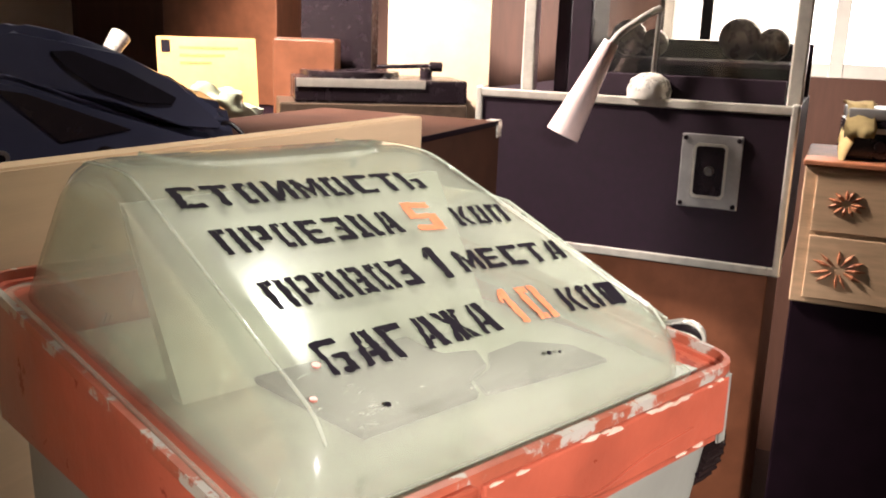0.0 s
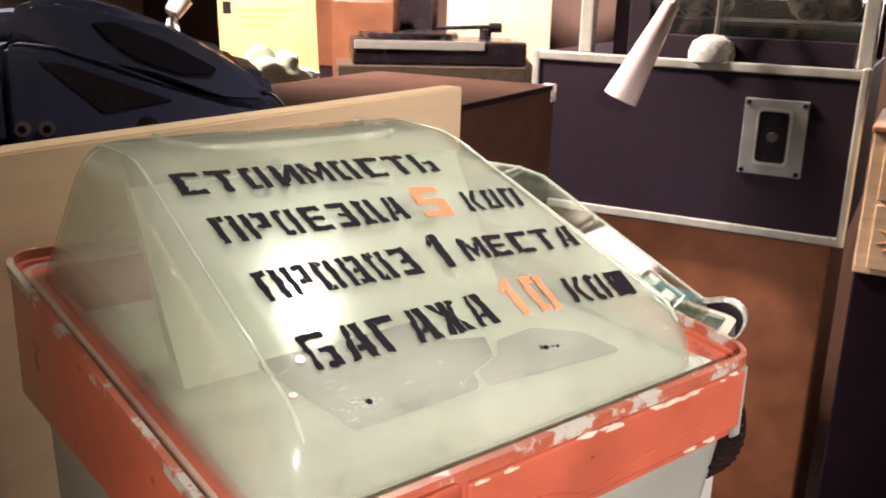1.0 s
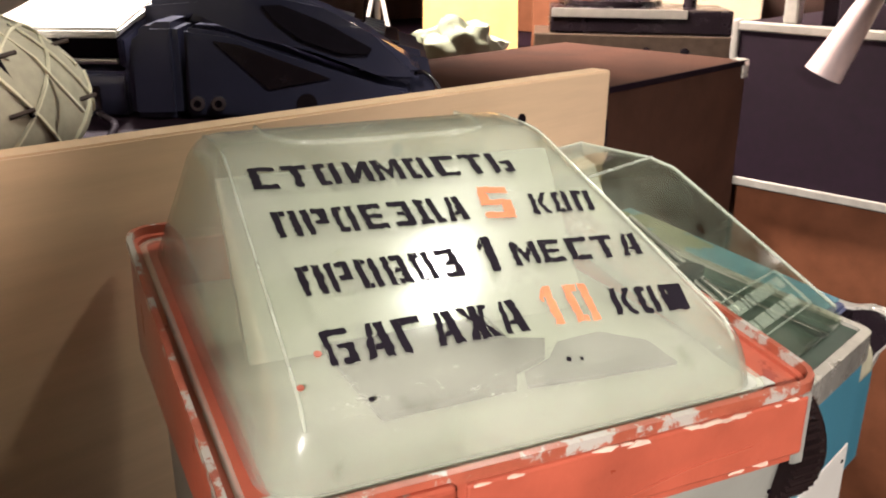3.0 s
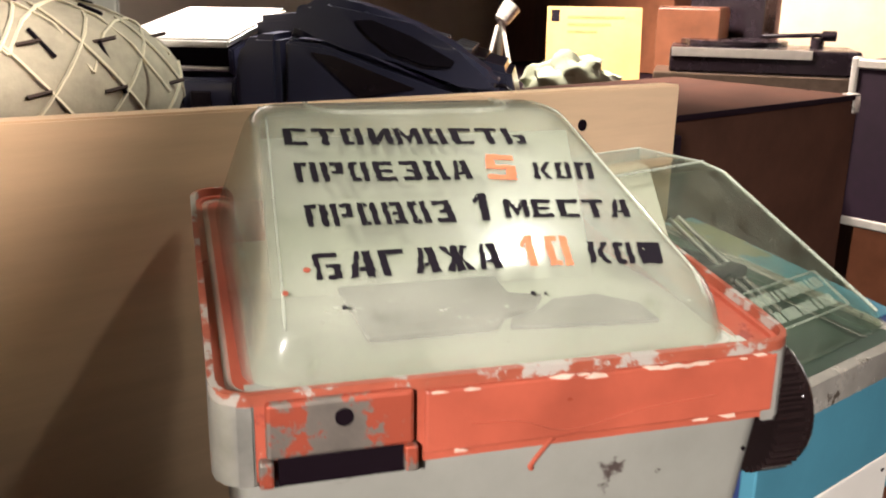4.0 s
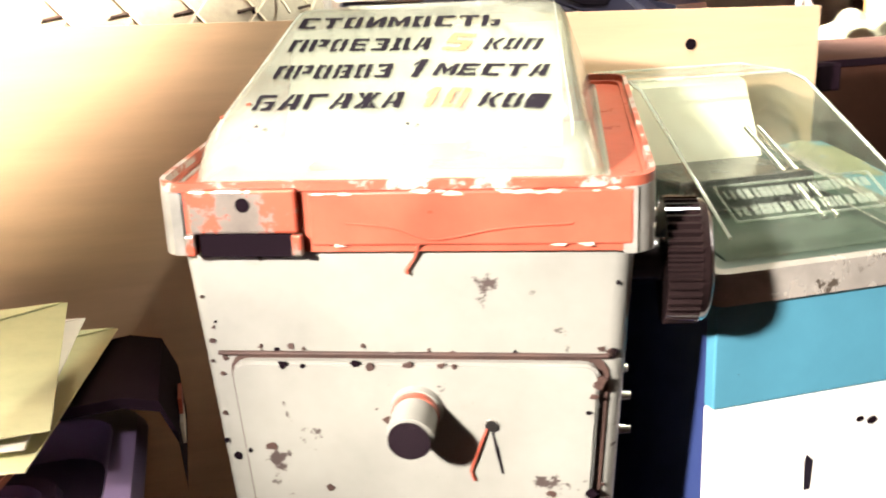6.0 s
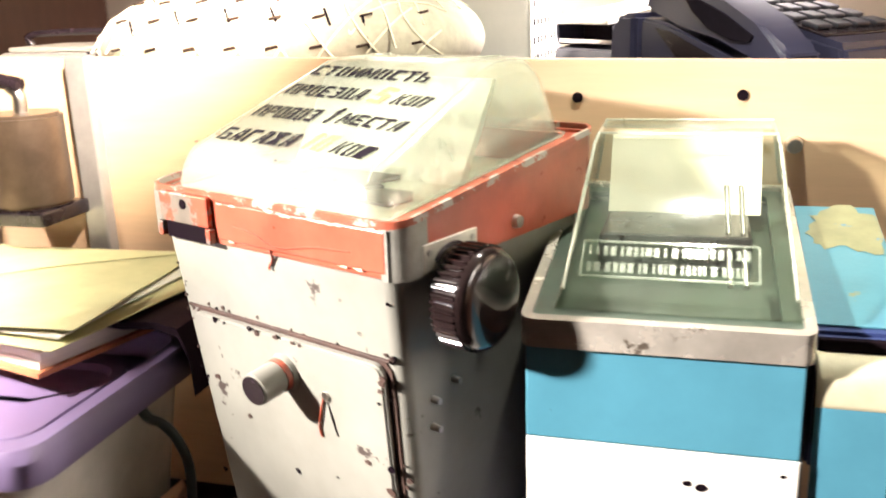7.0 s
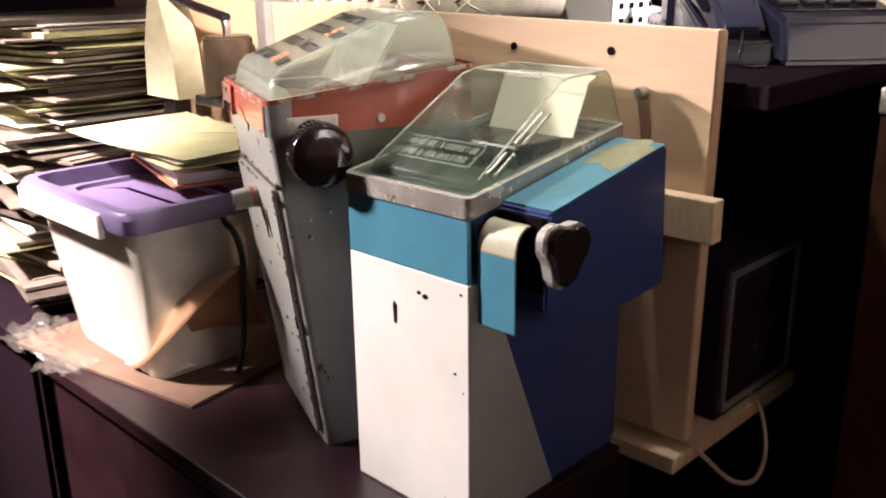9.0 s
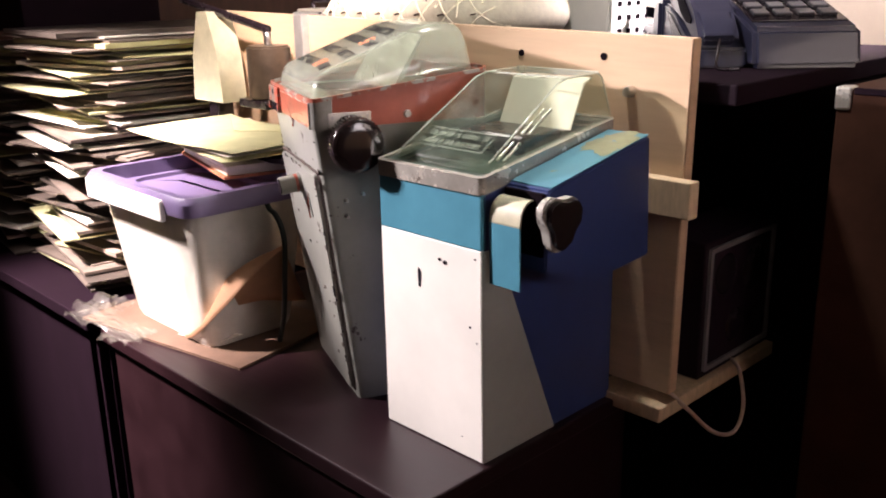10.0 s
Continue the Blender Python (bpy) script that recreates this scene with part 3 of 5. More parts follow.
def build_fare_box_red():
    f = thing("fare_box", pose(-0.2115, -0.3115, 0, 0, 0, -22.8), "grey fare box with red-orange top, hazed cover and stencilled fares", "fare box", "fare boxes on the table")
    rim = lambda d: 0.490 + 0.118 * d
    # body
    def ring(z, x0, x1, d0):
        return [(x, y, z) for x, y in rounded(x0, d0, x1, 0.262, 0.012)]
    part("body", loft([ring(0.0, -0.124, 0.112, 0.060), ring(0.376, -0.134, 0.132, 0.0135), ring(0.449, -0.136, 0.136, 0.004)]), M_GREY, f, smooth=40)
    # top housing
    out = rounded(-0.1455, 0.0, 0.1455, 0.275, 0.016)
    inn = rounded(-0.1405, 0.005, 0.1405, 0.270, 0.011)
    part("housing", ring_frame(out, inn, lambda x, y: 0.4485, lambda x, y: rim(y) - 0.004), M_RED, f, "red-orange enamelled housing", smooth=40)
    out2 = rounded(-0.1468, -0.0013, 0.1468, 0.2763, 0.0173)
    inn2 = rounded(-0.1435, 0.0022, 0.1435, 0.2735, 0.0135)
    rimpart = part("rim", ring_frame(out2, inn2, lambda x, y: rim(y) - 0.0045, lambda x, y: rim(y) + 0.001), M_RIM_A, f, "worn bare metal rim", smooth=40)
    part("ledge", ring_frame(rounded(-0.143, 0.0030, 0.143, 0.2730, 0.012), rounded(-0.1265, 0.016, 0.122, 0.264, 0.008), lambda x, y: rim(y) - 0.010, lambda x, y: rim(y) - 0.0065), M_RED, f)
    # grey front corners
    for s in (-1, 1):
        cor = [(x * s, y) for x, y in rounded(-0.1455, 0.0, 0.1455, 0.275, 0.016) if x > 0.1 and y < 0.05]
        cor = [(s * 0.136, 0.0)] + sorted(cor, key=lambda p: p[1]) + [(s * 0.1455, 0.03)]
        b = bmesh.new()
        rows = []
        for o, z0 in ((0.0016, 0),):
            pts = []
            for x, y in cor:
                nx, ny = x - s * 0.1295, y - 0.016
                ln = math.hypot(nx, ny) or 1
                if abs(y) < 1e-6:
                    nx, ny, ln = 0, -1, 1
                if y >= 0.03:
                    nx, ny, ln = s, 0, 1
                pts.append((x + o * nx / ln, y + o * ny / ln))
            rows = pts
        lo = [b.verts.new((x, y, 0.447)) for x, y in rows]
        hi = [b.verts.new((x, y, rim(y) - 0.0045)) for x, y in rows]
        for i in range(len(rows) - 1):
            b.faces.new((lo[i], lo[i + 1], hi[i + 1], hi[i]))
        ex = bmesh.ops.extrude_face_region(b, geom=b.faces[:])
        for v in [g for g in ex["geom"] if isinstance(g, bmesh.types.BMVert)]:
            v.co += Vector((-s * 0.001, 0.001, 0))
        part("corner_guard", b, M_CORNER, f, "bare grey metal corner", smooth=40)
    part("front_strip", box(-0.052, -0.0022, 0.4525, 0.134, 0.001, 0.4845, 0.0015), M_RED, f, "glossy red-orange front strip")
    # latch with coin slot
    latch = part("latch", box(-0.124, -0.006, 0.461, -0.058, 0.0, 0.4875, 0.0018), M_BARE, f, "scuffed metal latch plate")
    part("latch_hole", cyl((-0.09, -0.0068, 0.4785), (-0.09, -0.004, 0.4785), 0.0042, n=16), M_HOLE, latch)
    part("slot", box(-0.119, -0.0035, 0.4465, -0.062, 0.0, 0.4602, 0.0005), M_HOLE, f, "dark open coin slot")
    for x in (-0.1245, -0.0595):
        part("slot_cheek", box(x - 0.003, -0.007, 0.4475, x + 0.0035, 0.0, 0.4605, 0.0014), M_BARE, f)
    # front door on the sloping face
    A = Matrix.Translation((0, 0.004, 0.449)) @ Matrix.Rotation(math.atan(0.126), 4, "X")
    taper = lambda pts: [(x + (0.055 * (z + 0.07) if x > 0 else -0.02 * (z + 0.07)), z) for x, z in pts]
    prof = taper(rounded(-0.113, -0.44, 0.117, -0.073, 0.010))
    part("door_gap", prism(taper(rounded(-0.1155, -0.445, 0.1225, -0.0695, 0.014)), "y", -0.0012, 0.003), M_RUST, f, m=A)
    door = part("door", prism(prof, "y", -0.0075, 0.0, 0.0018), M_GREY, f, "chipped grey front door", m=A, smooth=40)
    part("lip", box(-0.122, -0.0030, -0.0712, 0.122, 0.0, -0.0685, 0.001), M_RUST, f, "rusted worn edge", m=A)
    lock = part("lock_collar", cyl((0.004, -0.006, -0.105), (0.004, -0.013, -0.105), 0.017, 0.0155, n=24, bevel=0.001), M_GREY, door, m=A, smooth=40)
    part("lock_ring", cyl((0.004, -0.0125, -0.105), (0.004, -0.017, -0.105), 0.0148, n=24), M_RED, door, "red lock ring", m=A, smooth=40)
    part("lock_button", cyl((0.004, -0.0165, -0.105), (0.004, -0.042, -0.105), 0.0142, n=24, bevel=0.0012), M_GREY, door, "grey push-button lock", m=A, smooth=40)
    part("lock_end", cyl((0.004, -0.0415, -0.105), (0.004, -0.0430, -0.105), 0.0128, n=24), M_BLACK, door, m=A)
    part("keyhole", cyl((0.05, -0.0072, -0.116), (0.05, -0.0092, -0.116), 0.0042, n=14), M_STEEL, door, m=A)
    part("scratch", tube([(0.0505, -0.0078, -0.121), (0.053, -0.0078, -0.135), (0.056, -0.0078, -0.152)], [0.0006, 0.0012, 0.0008], 6), M_HOLE, door, "dark scratch", m=A)
    part("string", tube([(0.0475, -0.0085, -0.118), (0.042, -0.0095, -0.132), (0.036, -0.009, -0.15), (0.038, -0.009, -0.157)], 0.0011, 6), M_RED, door, "short red string", m=A)
    # paint drip under the strip
    part("paint_drip", tube(smooth_path([(0.012, -0.0015, 0.453), (0.008, 0.0032, 0.443), (0.003, 0.0035, 0.436), (0.004, 0.0035, 0.434)]), 0.0012, 6), M_RED, f, "dried red paint drip")
    part("paint_ridge", tube(smooth_path([(-0.03, -0.0026, 0.466), (-0.005, -0.0028, 0.4635), (0.02, -0.0028, 0.456), (0.06, -0.0028, 0.4625), (0.10, -0.0026, 0.465)]), 0.0007, 6), M_RED, f, "dried paint ridge")
    rc = random.Random(21)
    chips = [(rc.uniform(-0.125, 0.125), -0.071 + rc.uniform(-0.004, 0.006), rc.uniform(0.0008, 0.0028)) for k in range(26)]
    chips += [(s_ * (0.124 + rc.uniform(-0.004, 0.004)), -rc.uniform(0.01, 0.42), rc.uniform(0.0008, 0.003)) for k in range(14) for s_ in (-1, 1)]
    chips += [(0.117 + rc.uniform(-0.006, 0.002), -rc.uniform(0.08, 0.42), rc.uniform(0.0015, 0.0045)) for k in range(16)]
    chips += [(rc.uniform(-0.11, 0.11), -rc.uniform(0.02, 0.40), rc.uniform(0.0006, 0.0042)) for k in range(16)]
    for k, (x, z, r) in enumerate(chips):
        x += 0.055 * min(0.0, z + 0.07) * (x > 0)
        top = -0.0084 if (z < -0.073 and -0.113 < x < 0.117) else -0.0008
        pts = [(x + r * rc.uniform(0.5, 1.5) * math.cos(w), z + r * rc.uniform(0.4, 1.3) * math.sin(w)) for w in [2 * math.pi * q / 7 for q in range(7)]]
        part("paint_chip", prism(pts, "y", top, top + 0.0012), M_RUST if k % 3 else M_HOLE, f, m=A)
    for k in range(18):
        x, z, r = rc.uniform(-0.05, 0.134), rc.choice((0.4838, 0.4845, 0.453)) + rc.uniform(-0.001, 0.0006), rc.uniform(0.001, 0.0032)
        pts = [(x + 2.2 * r * rc.uniform(0.4, 1.5) * math.cos(w), z + 0.5 * r * rc.uniform(0.4, 1.3) * math.sin(w)) for w in [2 * math.pi * q / 7 for q in range(7)]]
        part("bare_chip", prism(pts, "y", -0.0027, -0.0018), M_CHIP, f)
    # side fittings
    for d, z in ((0.049, 0.337), (0.049, 0.313), (0.075, 0.345)):
        part("rivet", cyl((0.128, d, z), (0.1375, d, z), 0.0032, 0.0026, n=12), M_STEEL, f, smooth=60)
    part("side_bolt", cyl((0.145, 0.144, 0.462), (0.150, 0.144, 0.462), 0.006, 0.005, n=12), M_STEEL, f, smooth=50)
    scale = part("dial_plate", box(0.1455, 0.024, 0.449, 0.148, 0.088, 0.470, 0.0008), M_ALU, f, "aluminium dial plate")
    for d in (0.03, 0.082):
        part("plate_screw", cyl((0.1475, d, 0.4635), (0.149, d, 0.4635), 0.0026, n=10), M_STEEL, scale)
    arcp = [(0.1483, 0.056 + 0.022 * math.cos(w), 0.446 + 0.0185 * math.sin(w)) for w in [radians(30 + 12 * k) for k in range(11)]]
    part("dial_arc", tube(arcp, 0.0022, 6), M_BLACK, scale)
    knob = part("knob", cyl((0.134, 0.058, 0.426), (0.158, 0.058, 0.426), 0.014, n=20), M_BLACK, f, "ribbed dark bakelite turning knob", smooth=40)
    nt = 44
    pr = []
    for k in range(nt * 4):
        r = 0.0405 if k % 4 in (0, 1) else 0.0372
        w = 2 * math.pi * k / (nt * 4)
        pr.append((0.058 + r * math.cos(w), 0.426 + r * math.sin(w)))
    part("knob_teeth", prism(pr, "x", 0.156, 0.176), M_BAKELITE, knob)
    cap = [[(x, 0.058 + r * math.cos(2 * math.pi * k / 40), 0.426 + r * math.sin(2 * math.pi * k / 40)) for k in range(40)] for x, r in ((0.175, 0.0385), (0.179, 0.0385), (0.1815, 0.037), (0.1835, 0.033), (0.1845, 0.02), (0.1847, 0.004))]
    part("knob_cap", loft(cap), M_BAKELITE, knob, smooth=50)
    # inside works
    part("inner_tray", box(-0.131, 0.013, 0.478, 0.126, 0.263, 0.486, 0), M_LINER, f, "pale inner tray")
    # Black sheet laid on the tray in place of the opening's shade.
    part("dark_window", prism([(-0.066, 0.055), (-0.068, 0.15), (-0.02, 0.153), (0.03, 0.14), (0.026, 0.105), (0.045, 0.098), (0.034, 0.080), (0.012, 0.072), (0.004, 0.056)], "z", 0.4866, 0.490, 0.0005), M_HOLE, f, "black sheet for the shade in the tray's opening")
    # Grey sheet gives the softer shade towards the front of the tray.
    part("smoked_plate", prism([(0.046, 0.052), (0.094, 0.048), (0.096, 0.075), (0.078, 0.096), (0.05, 0.094), (0.036, 0.078), (0.016, 0.070), (0.010, 0.056)], "z", 0.4864, 0.4885, 0.0004), M_KEY, f, "grey sheet for the softer shade at the tray's front")
    # Pale backing added so the view through the cover stays evenly bright.
    part("guide_plate", prism([(0.135, 0.4865), (0.187, 0.570), (0.192, 0.570), (0.145, 0.4865)], "x", -0.106, 0.095), M_LINER, f, "pale sloping backing added behind the cover")
    # cover
    P = lambda d: 0.5126 + 0.383 * d
    prof = [(0.0125, 0.4835), (0.0127, 0.491), (0.0135, 0.498), (0.0155, 0.506), (0.019, 0.5135), (0.024, 0.5195), (0.030, P(0.030))]
    prof += [(d, P(d)) for d in (0.05, 0.08, 0.12, 0.155, 0.176)]
    prof += [(0.188, 0.5838), (0.202, 0.5856), (0.235, 0.5856), (0.246, 0.5835), (0.254, 0.577), (0.259, 0.564), (0.263, 0.546), (0.266, 0.530), (0.268, 0.514)]
    bm = moulded_cover(prof, lambda d: 0.113 - 0.065 * min(d, 0.2), 0.1265, lambda d: rim(d) - 0.008, -0.0055, 0.022, 0.016)
    cover = part("cover", bm, M_DOME_A, f, "hazed yellowed acrylic cover", smooth=80)
    so = cover.modifiers.new("thickness", "SOLIDIFY")
    so.thickness, so.offset = 0.0022, -1
    part("cover_lip", ring_frame(rounded(-0.1395, 0.0095, 0.1225, 0.2685, 0.012), rounded(-0.136, 0.0125, 0.1195, 0.2655, 0.010), lambda x, y: rim(y) - 0.0078, lambda x, y: rim(y) - 0.005), M_DOME_A, f).visible_shadow = False
    for side in (-1, 1):
        edge = [(-0.0055 + side * (0.113 - 0.065 * min(d, 0.2) - 0.0055), d, z - 0.0022) for d, z in prof[4:-5]]
        part("moulded_edge", tube(smooth_path(edge, 3), 0.0009, 6), M_COVER_EDGE, cover, smooth=60)
    # moulded ridge near the top of the cover
    zz = lambda d: min(P(d), 0.585)
    rp = smooth_path([(-0.07, 0.244, 0.5848), (-0.069, 0.214, 0.5852), (-0.05, 0.192, zz(0.192)), (0.04, 0.190, zz(0.190)), (0.06, 0.212, 0.5852), (0.061, 0.244, 0.5848)], 6)
    part("cover_ridge", tube(rp, 0.0016, 6), M_DOME_A, cover, smooth=60).visible_shadow = False
    # stencilled fares on the slope
    plane = lambda x, y: Vector((x, y - 0.0004, 0.5126 + 0.383 * y + 0.0009))
    stencil_words([
        ("СТОИМОСТЬ", (-0.0955, 0.1536), (0.0545, 0.1469), 0.0178, M_INK, "lettering"),
        ("ПРОЕЗДА", (-0.0935, 0.1166), (0.0084, 0.1125), 0.0190, M_INK, "lettering"),
        ("5", (0.0120, 0.1130), (0.0345, 0.1096), 0.0245, M_INK_ORANGE, "number"),
        ("КОП", (0.0415, 0.1109), (0.0800, 0.1079), 0.0165, M_INK, "lettering"),
        ("ПРОВОЗ", (-0.0935, 0.0775), (-0.0127, 0.0752), 0.0190, M_INK, "lettering"),
        ("1", (-0.0049, 0.0758), (0.0045, 0.0747), 0.0240, M_INK, "number"),
        ("МЕСТА", (0.0123, 0.0766), (0.0865, 0.0709), 0.0160, M_INK, "lettering"),
        ("БАГАЖА", (-0.0956, 0.0377), (0.0005, 0.0369), 0.0192, M_INK, "lettering"),
        ("10", (0.0045, 0.0385), (0.0370, 0.0352), 0.0230, M_INK_ORANGE, "number"),
        ("КОП", (0.0435, 0.0359), (0.0838, 0.0317), 0.0167, M_INK, "lettering"),
    ], cover, plane)
    b = bmesh.new()
    b.faces.new([b.verts.new(plane(x, y) + Vector((0, 0, 0.0003))) for x, y in ((0.0745, 0.0326), (0.0835, 0.0318), (0.0890, 0.0480), (0.0800, 0.0490))])
    part("ink_block", b, M_INK, cover, "filled-in black letter")
    for x, y, r in ((0.006, 0.0175, 0.0012), (-0.098, 0.045, 0.0018), (-0.11, 0.03, 0.0016), (0.012, 0.0165, 0.0007), (-0.085, 0.018, 0.0012)):
        c = plane(x, y)
        part("speck", cyl(c, c + Vector((0, -0.0002, 0.0006)), r, n=7), M_INK if x > -0.09 else M_RED, cover)


def build_fare_box_blue():
    T = Matrix.Translation((-0.1, 0.16, 0))
    f = thing("fare_box", pose(0.1, -0.16, 0), "blue and white fare box with a clear cover and chrome rim", "fare box", "fare boxes on the table")
    zt = lambda y: 0.409 + 0.155 * (y + 0.313)
    part("body", prism([(-0.309, 0.0), (-0.309, zt(-0.309) - 0.02), (-0.035, zt(-0.035) - 0.02), (-0.012, zt(-0.035) - 0.04), (-0.012, 0.0)], "x", 0.0015, 0.1985, 0.003), M_BLUE_SHADED, f, "blue painted sheet-metal body, side shade put in its colour", m=T, smooth=40)
    part("front_upper", box(0.0, -0.3118, 0.311, 0.1985, -0.300, 0.3865, 0.0015), M_BLUE, f, "sky-blue painted front band", m=T)
    part("front_lower", box(0.0, -0.3118, 0.001, 0.1992, -0.300, 0.3105, 0.0015), M_WHITE, f, "white painted front panel", m=T)
    part("side_flash", prism([(-0.3105, 0.001), (-0.3105, 0.31), (-0.280, 0.31), (-0.155, 0.001)], "x", 0.190, 0.2002), M_WHITE_SHADED, f, "slanted white side panel, shade put in its grey", m=T)
    # marks
    part("painted_mark", prism([(0.0775, 0.236), (0.0815, 0.236), (0.0828, 0.259), (0.078, 0.264), (0.0765, 0.258)], "y", -0.3126, -0.311), M_INK, f, "small black painted stroke", m=T)
    for x, z, s in ((0.121, 0.2845, 0.005), (0.131, 0.282, 0.006), (0.188, 0.298, 0.003), (0.178, 0.2, 0.0035), (0.16, 0.03, 0.002), (0.19, 0.18, 0.002)):
        pts = [(x + s * (0.7 + 0.5 * noise.noise((x * 50, z * 70, k))) * math.cos(k), z + 0.7 * s * (0.7 + 0.5 * noise.noise((k, x * 60, z))) * math.sin(k)) for k in range(6)]
        part("paint_chip", prism(pts, "y", -0.3124, -0.311), M_HOLE, f, m=T)
    # rim
    out = rounded(-0.004, -0.315, 0.204, -0.028, 0.010)
    inn = rounded(0.004, -0.307, 0.196, -0.036, 0.004)
    part("rim", ring_frame(out, inn, lambda x, y: zt(y) - 0.0225, lambda x, y: zt(y)), M_RIM_B, f, "dulled, pitted chrome rim", m=T, smooth=40)
    part("ledge", ring_frame(inn, rounded(0.018, -0.292, 0.182, -0.05, 0.004), lambda x, y: zt(y) - 0.008, lambda x, y: zt(y) - 0.003), M_TRAY, f, m=T)
    part("tray", prism([(-0.306, zt(-0.306) - 0.0198), (-0.306, zt(-0.306) - 0.0165), (-0.037, zt(-0.037) - 0.0165), (-0.037, zt(-0.037) - 0.0198)], "x", 0.0045, 0.1955), M_TRAY, f, m=T)
    part("mechanism", prism([(-0.285, zt(-0.285) - 0.0164), (-0.285, zt(-0.285) - 0.012), (-0.235, zt(-0.235) - 0.008), (-0.235, zt(-0.235) - 0.0164)], "x", 0.03, 0.175), M_TRAY, f, "dark inner plate", m=T)
    part("feed_block", box(0.04, -0.19, 0.413, 0.165, -0.105, 0.442, 0.004), M_BLACK, f, "dark ticket feed", m=T)
    for x in (0.148, 0.160):
        part("rod", tube([(x, -0.225, 0.412), (x - 0.004, -0.12, 0.470)], 0.0022, 8), M_STEEL, f, "bright steel rod", m=T, smooth=60)
    part("ticket_paper", prism([(-0.100, 0.440), (-0.098, 0.440), (-0.068, 0.502), (-0.05, 0.509), (-0.052, 0.511), (-0.070, 0.504)], "x", 0.040, 0.175), M_PAPER, f, "white ticket paper", m=T)
    prof = [(-0.293, 0.414), (-0.287, 0.4245), (-0.142, 0.5115), (-0.12, 0.5165), (-0.05, 0.5185), (-0.042, 0.511), (-0.031, 0.457)]
    half = [(0.086, 0.089), (0.085, 0.089), (0.078, 0.091), (0.077, 0.091), (0.077, 0.091), (0.079, 0.091), (0.088, 0.091)]
    cover = part("cover", dome_shell(prof, half, lambda y: zt(y) - 0.002, 0.108, 0.006), M_DOME_B, f, "clear acrylic cover", m=T, smooth=50)
    so = cover.modifiers.new("thickness", "SOLIDIFY")
    so.thickness, so.offset = 0.002, -1
    for s in (-1, 1):
        edge = [(0.108 + s * (h[0] - 0.0012), y, z - 0.0006) for (y, z), h in zip(prof, half)]
        part("moulded_edge", tube(edge[1:], 0.0016, 6), M_COVER_EDGE, cover, m=T, smooth=60)
    for k in (3, 4):
        part("moulded_edge", tube([(0.108 - half[k][0], prof[k][0], prof[k][1]), (0.108 + half[k][0], prof[k][0], prof[k][1])], 0.0014, 6), M_COVER_EDGE, cover, m=T, smooth=60)
    # embossed plate, its lines not readable
    S = T @ Matrix.Translation((0.101, -0.287, 0.4245)) @ Matrix.Rotation(math.atan(0.6), 4, "X")
    plate = part("embossed_plate", ring_frame(rounded(-0.066, 0.012, 0.066, 0.050, 0.002), rounded(-0.0645, 0.0135, 0.0645, 0.0485, 0.002), lambda x, y: 0.0, lambda x, y: 0.0016), M_EMBOSS, cover, "raised moulded frame", m=S)
    rnd = random.Random(4)
    for row in (0.0175, 0.0345):
        x = -0.061
        while x < 0.055:
            w = rnd.choice((0.005, 0.0035, 0.0022, 0.0045))
            part("embossed_bar", box(x, row, 0.0, x + w, row + 0.010, 0.0014, 0.0004, 1), M_EMBOSS, cover, m=S)
            x += w + rnd.choice((0.0012, 0.0018, 0.0035))
    # ticket head on the side
    head = part("side_housing", prism([(-0.276, 0.29), (-0.272, 0.396), (-0.050, 0.437), (-0.040, 0.262), (-0.12, 0.256), (-0.2, 0.266)], "x", 0.2055, 0.277, 0.003), M_BLUE_SHADED, f, "blue side housing, shade put in its colour", m=T, smooth=40)
    part("housing_top", prism([(-0.264, 0.3983), (-0.264, 0.3996), (-0.052, 0.4388), (-0.052, 0.4375)], "x", 0.2075, 0.2755), M_BLUE_FLAKED, f, "sky-blue top plate with flaking paint", m=T)
    pts = []
    for k in range(44):
        w = 2 * math.pi * k / 44
        r = 0.80 + 0.34 * noise.noise((1.9 * math.cos(w), 1.9 * math.sin(w), 3.3)) + 0.20 * noise.noise((6 * math.cos(w), 6 * math.sin(w), 8.1))
        pts.append((min(0.2750, max(0.2085, 0.246 + 0.036 * r * math.cos(w) * 1.2)), -0.098 + 0.058 * r * math.sin(w)))
    b = bmesh.new()
    b.faces.new([b.verts.new((x, y, 0.4002 + (y + 0.264) * 0.1849)) for x, y in pts])
    part("bare_patch", b, M_KHAKI, f, "flaked patch of old khaki undercoat", m=T)
    part("housing_mouth", box(0.209, -0.278, 0.31, 0.273, -0.262, 0.393, 0.001), M_HOLE, f, m=T)
    br = smooth_path([(0, -0.304, 0.268), (0, -0.3045, 0.335), (0, -0.304, 0.358), (0, -0.299, 0.374), (0, -0.288, 0.383), (0, -0.277, 0.384)], 5)
    rows = [[(0.2065, p.y, p.z), (0.258, p.y, p.z), (0.258, p.y + 0.003, p.z - 0.002), (0.2065, p.y + 0.003, p.z - 0.002)] for p in br]
    k = next(i for i, p in enumerate(br) if p.z > 0.351)
    part("bracket", loft(rows[:k + 1]), M_BLUE, f, "blue bent ticket bracket", m=T)
    part("bracket_top", loft(rows[k:]), M_CREAM_PATCH, f, "bracket top rubbed to pale metal", m=T, smooth=60)
    # star knob
    c = (-0.274, 0.363)
    knob = part("knob", cyl((0.276, *c), (0.290, *c), 0.011, n=16), M_BLACK, f, "black lobed knob with chrome edge", m=T, smooth=40)
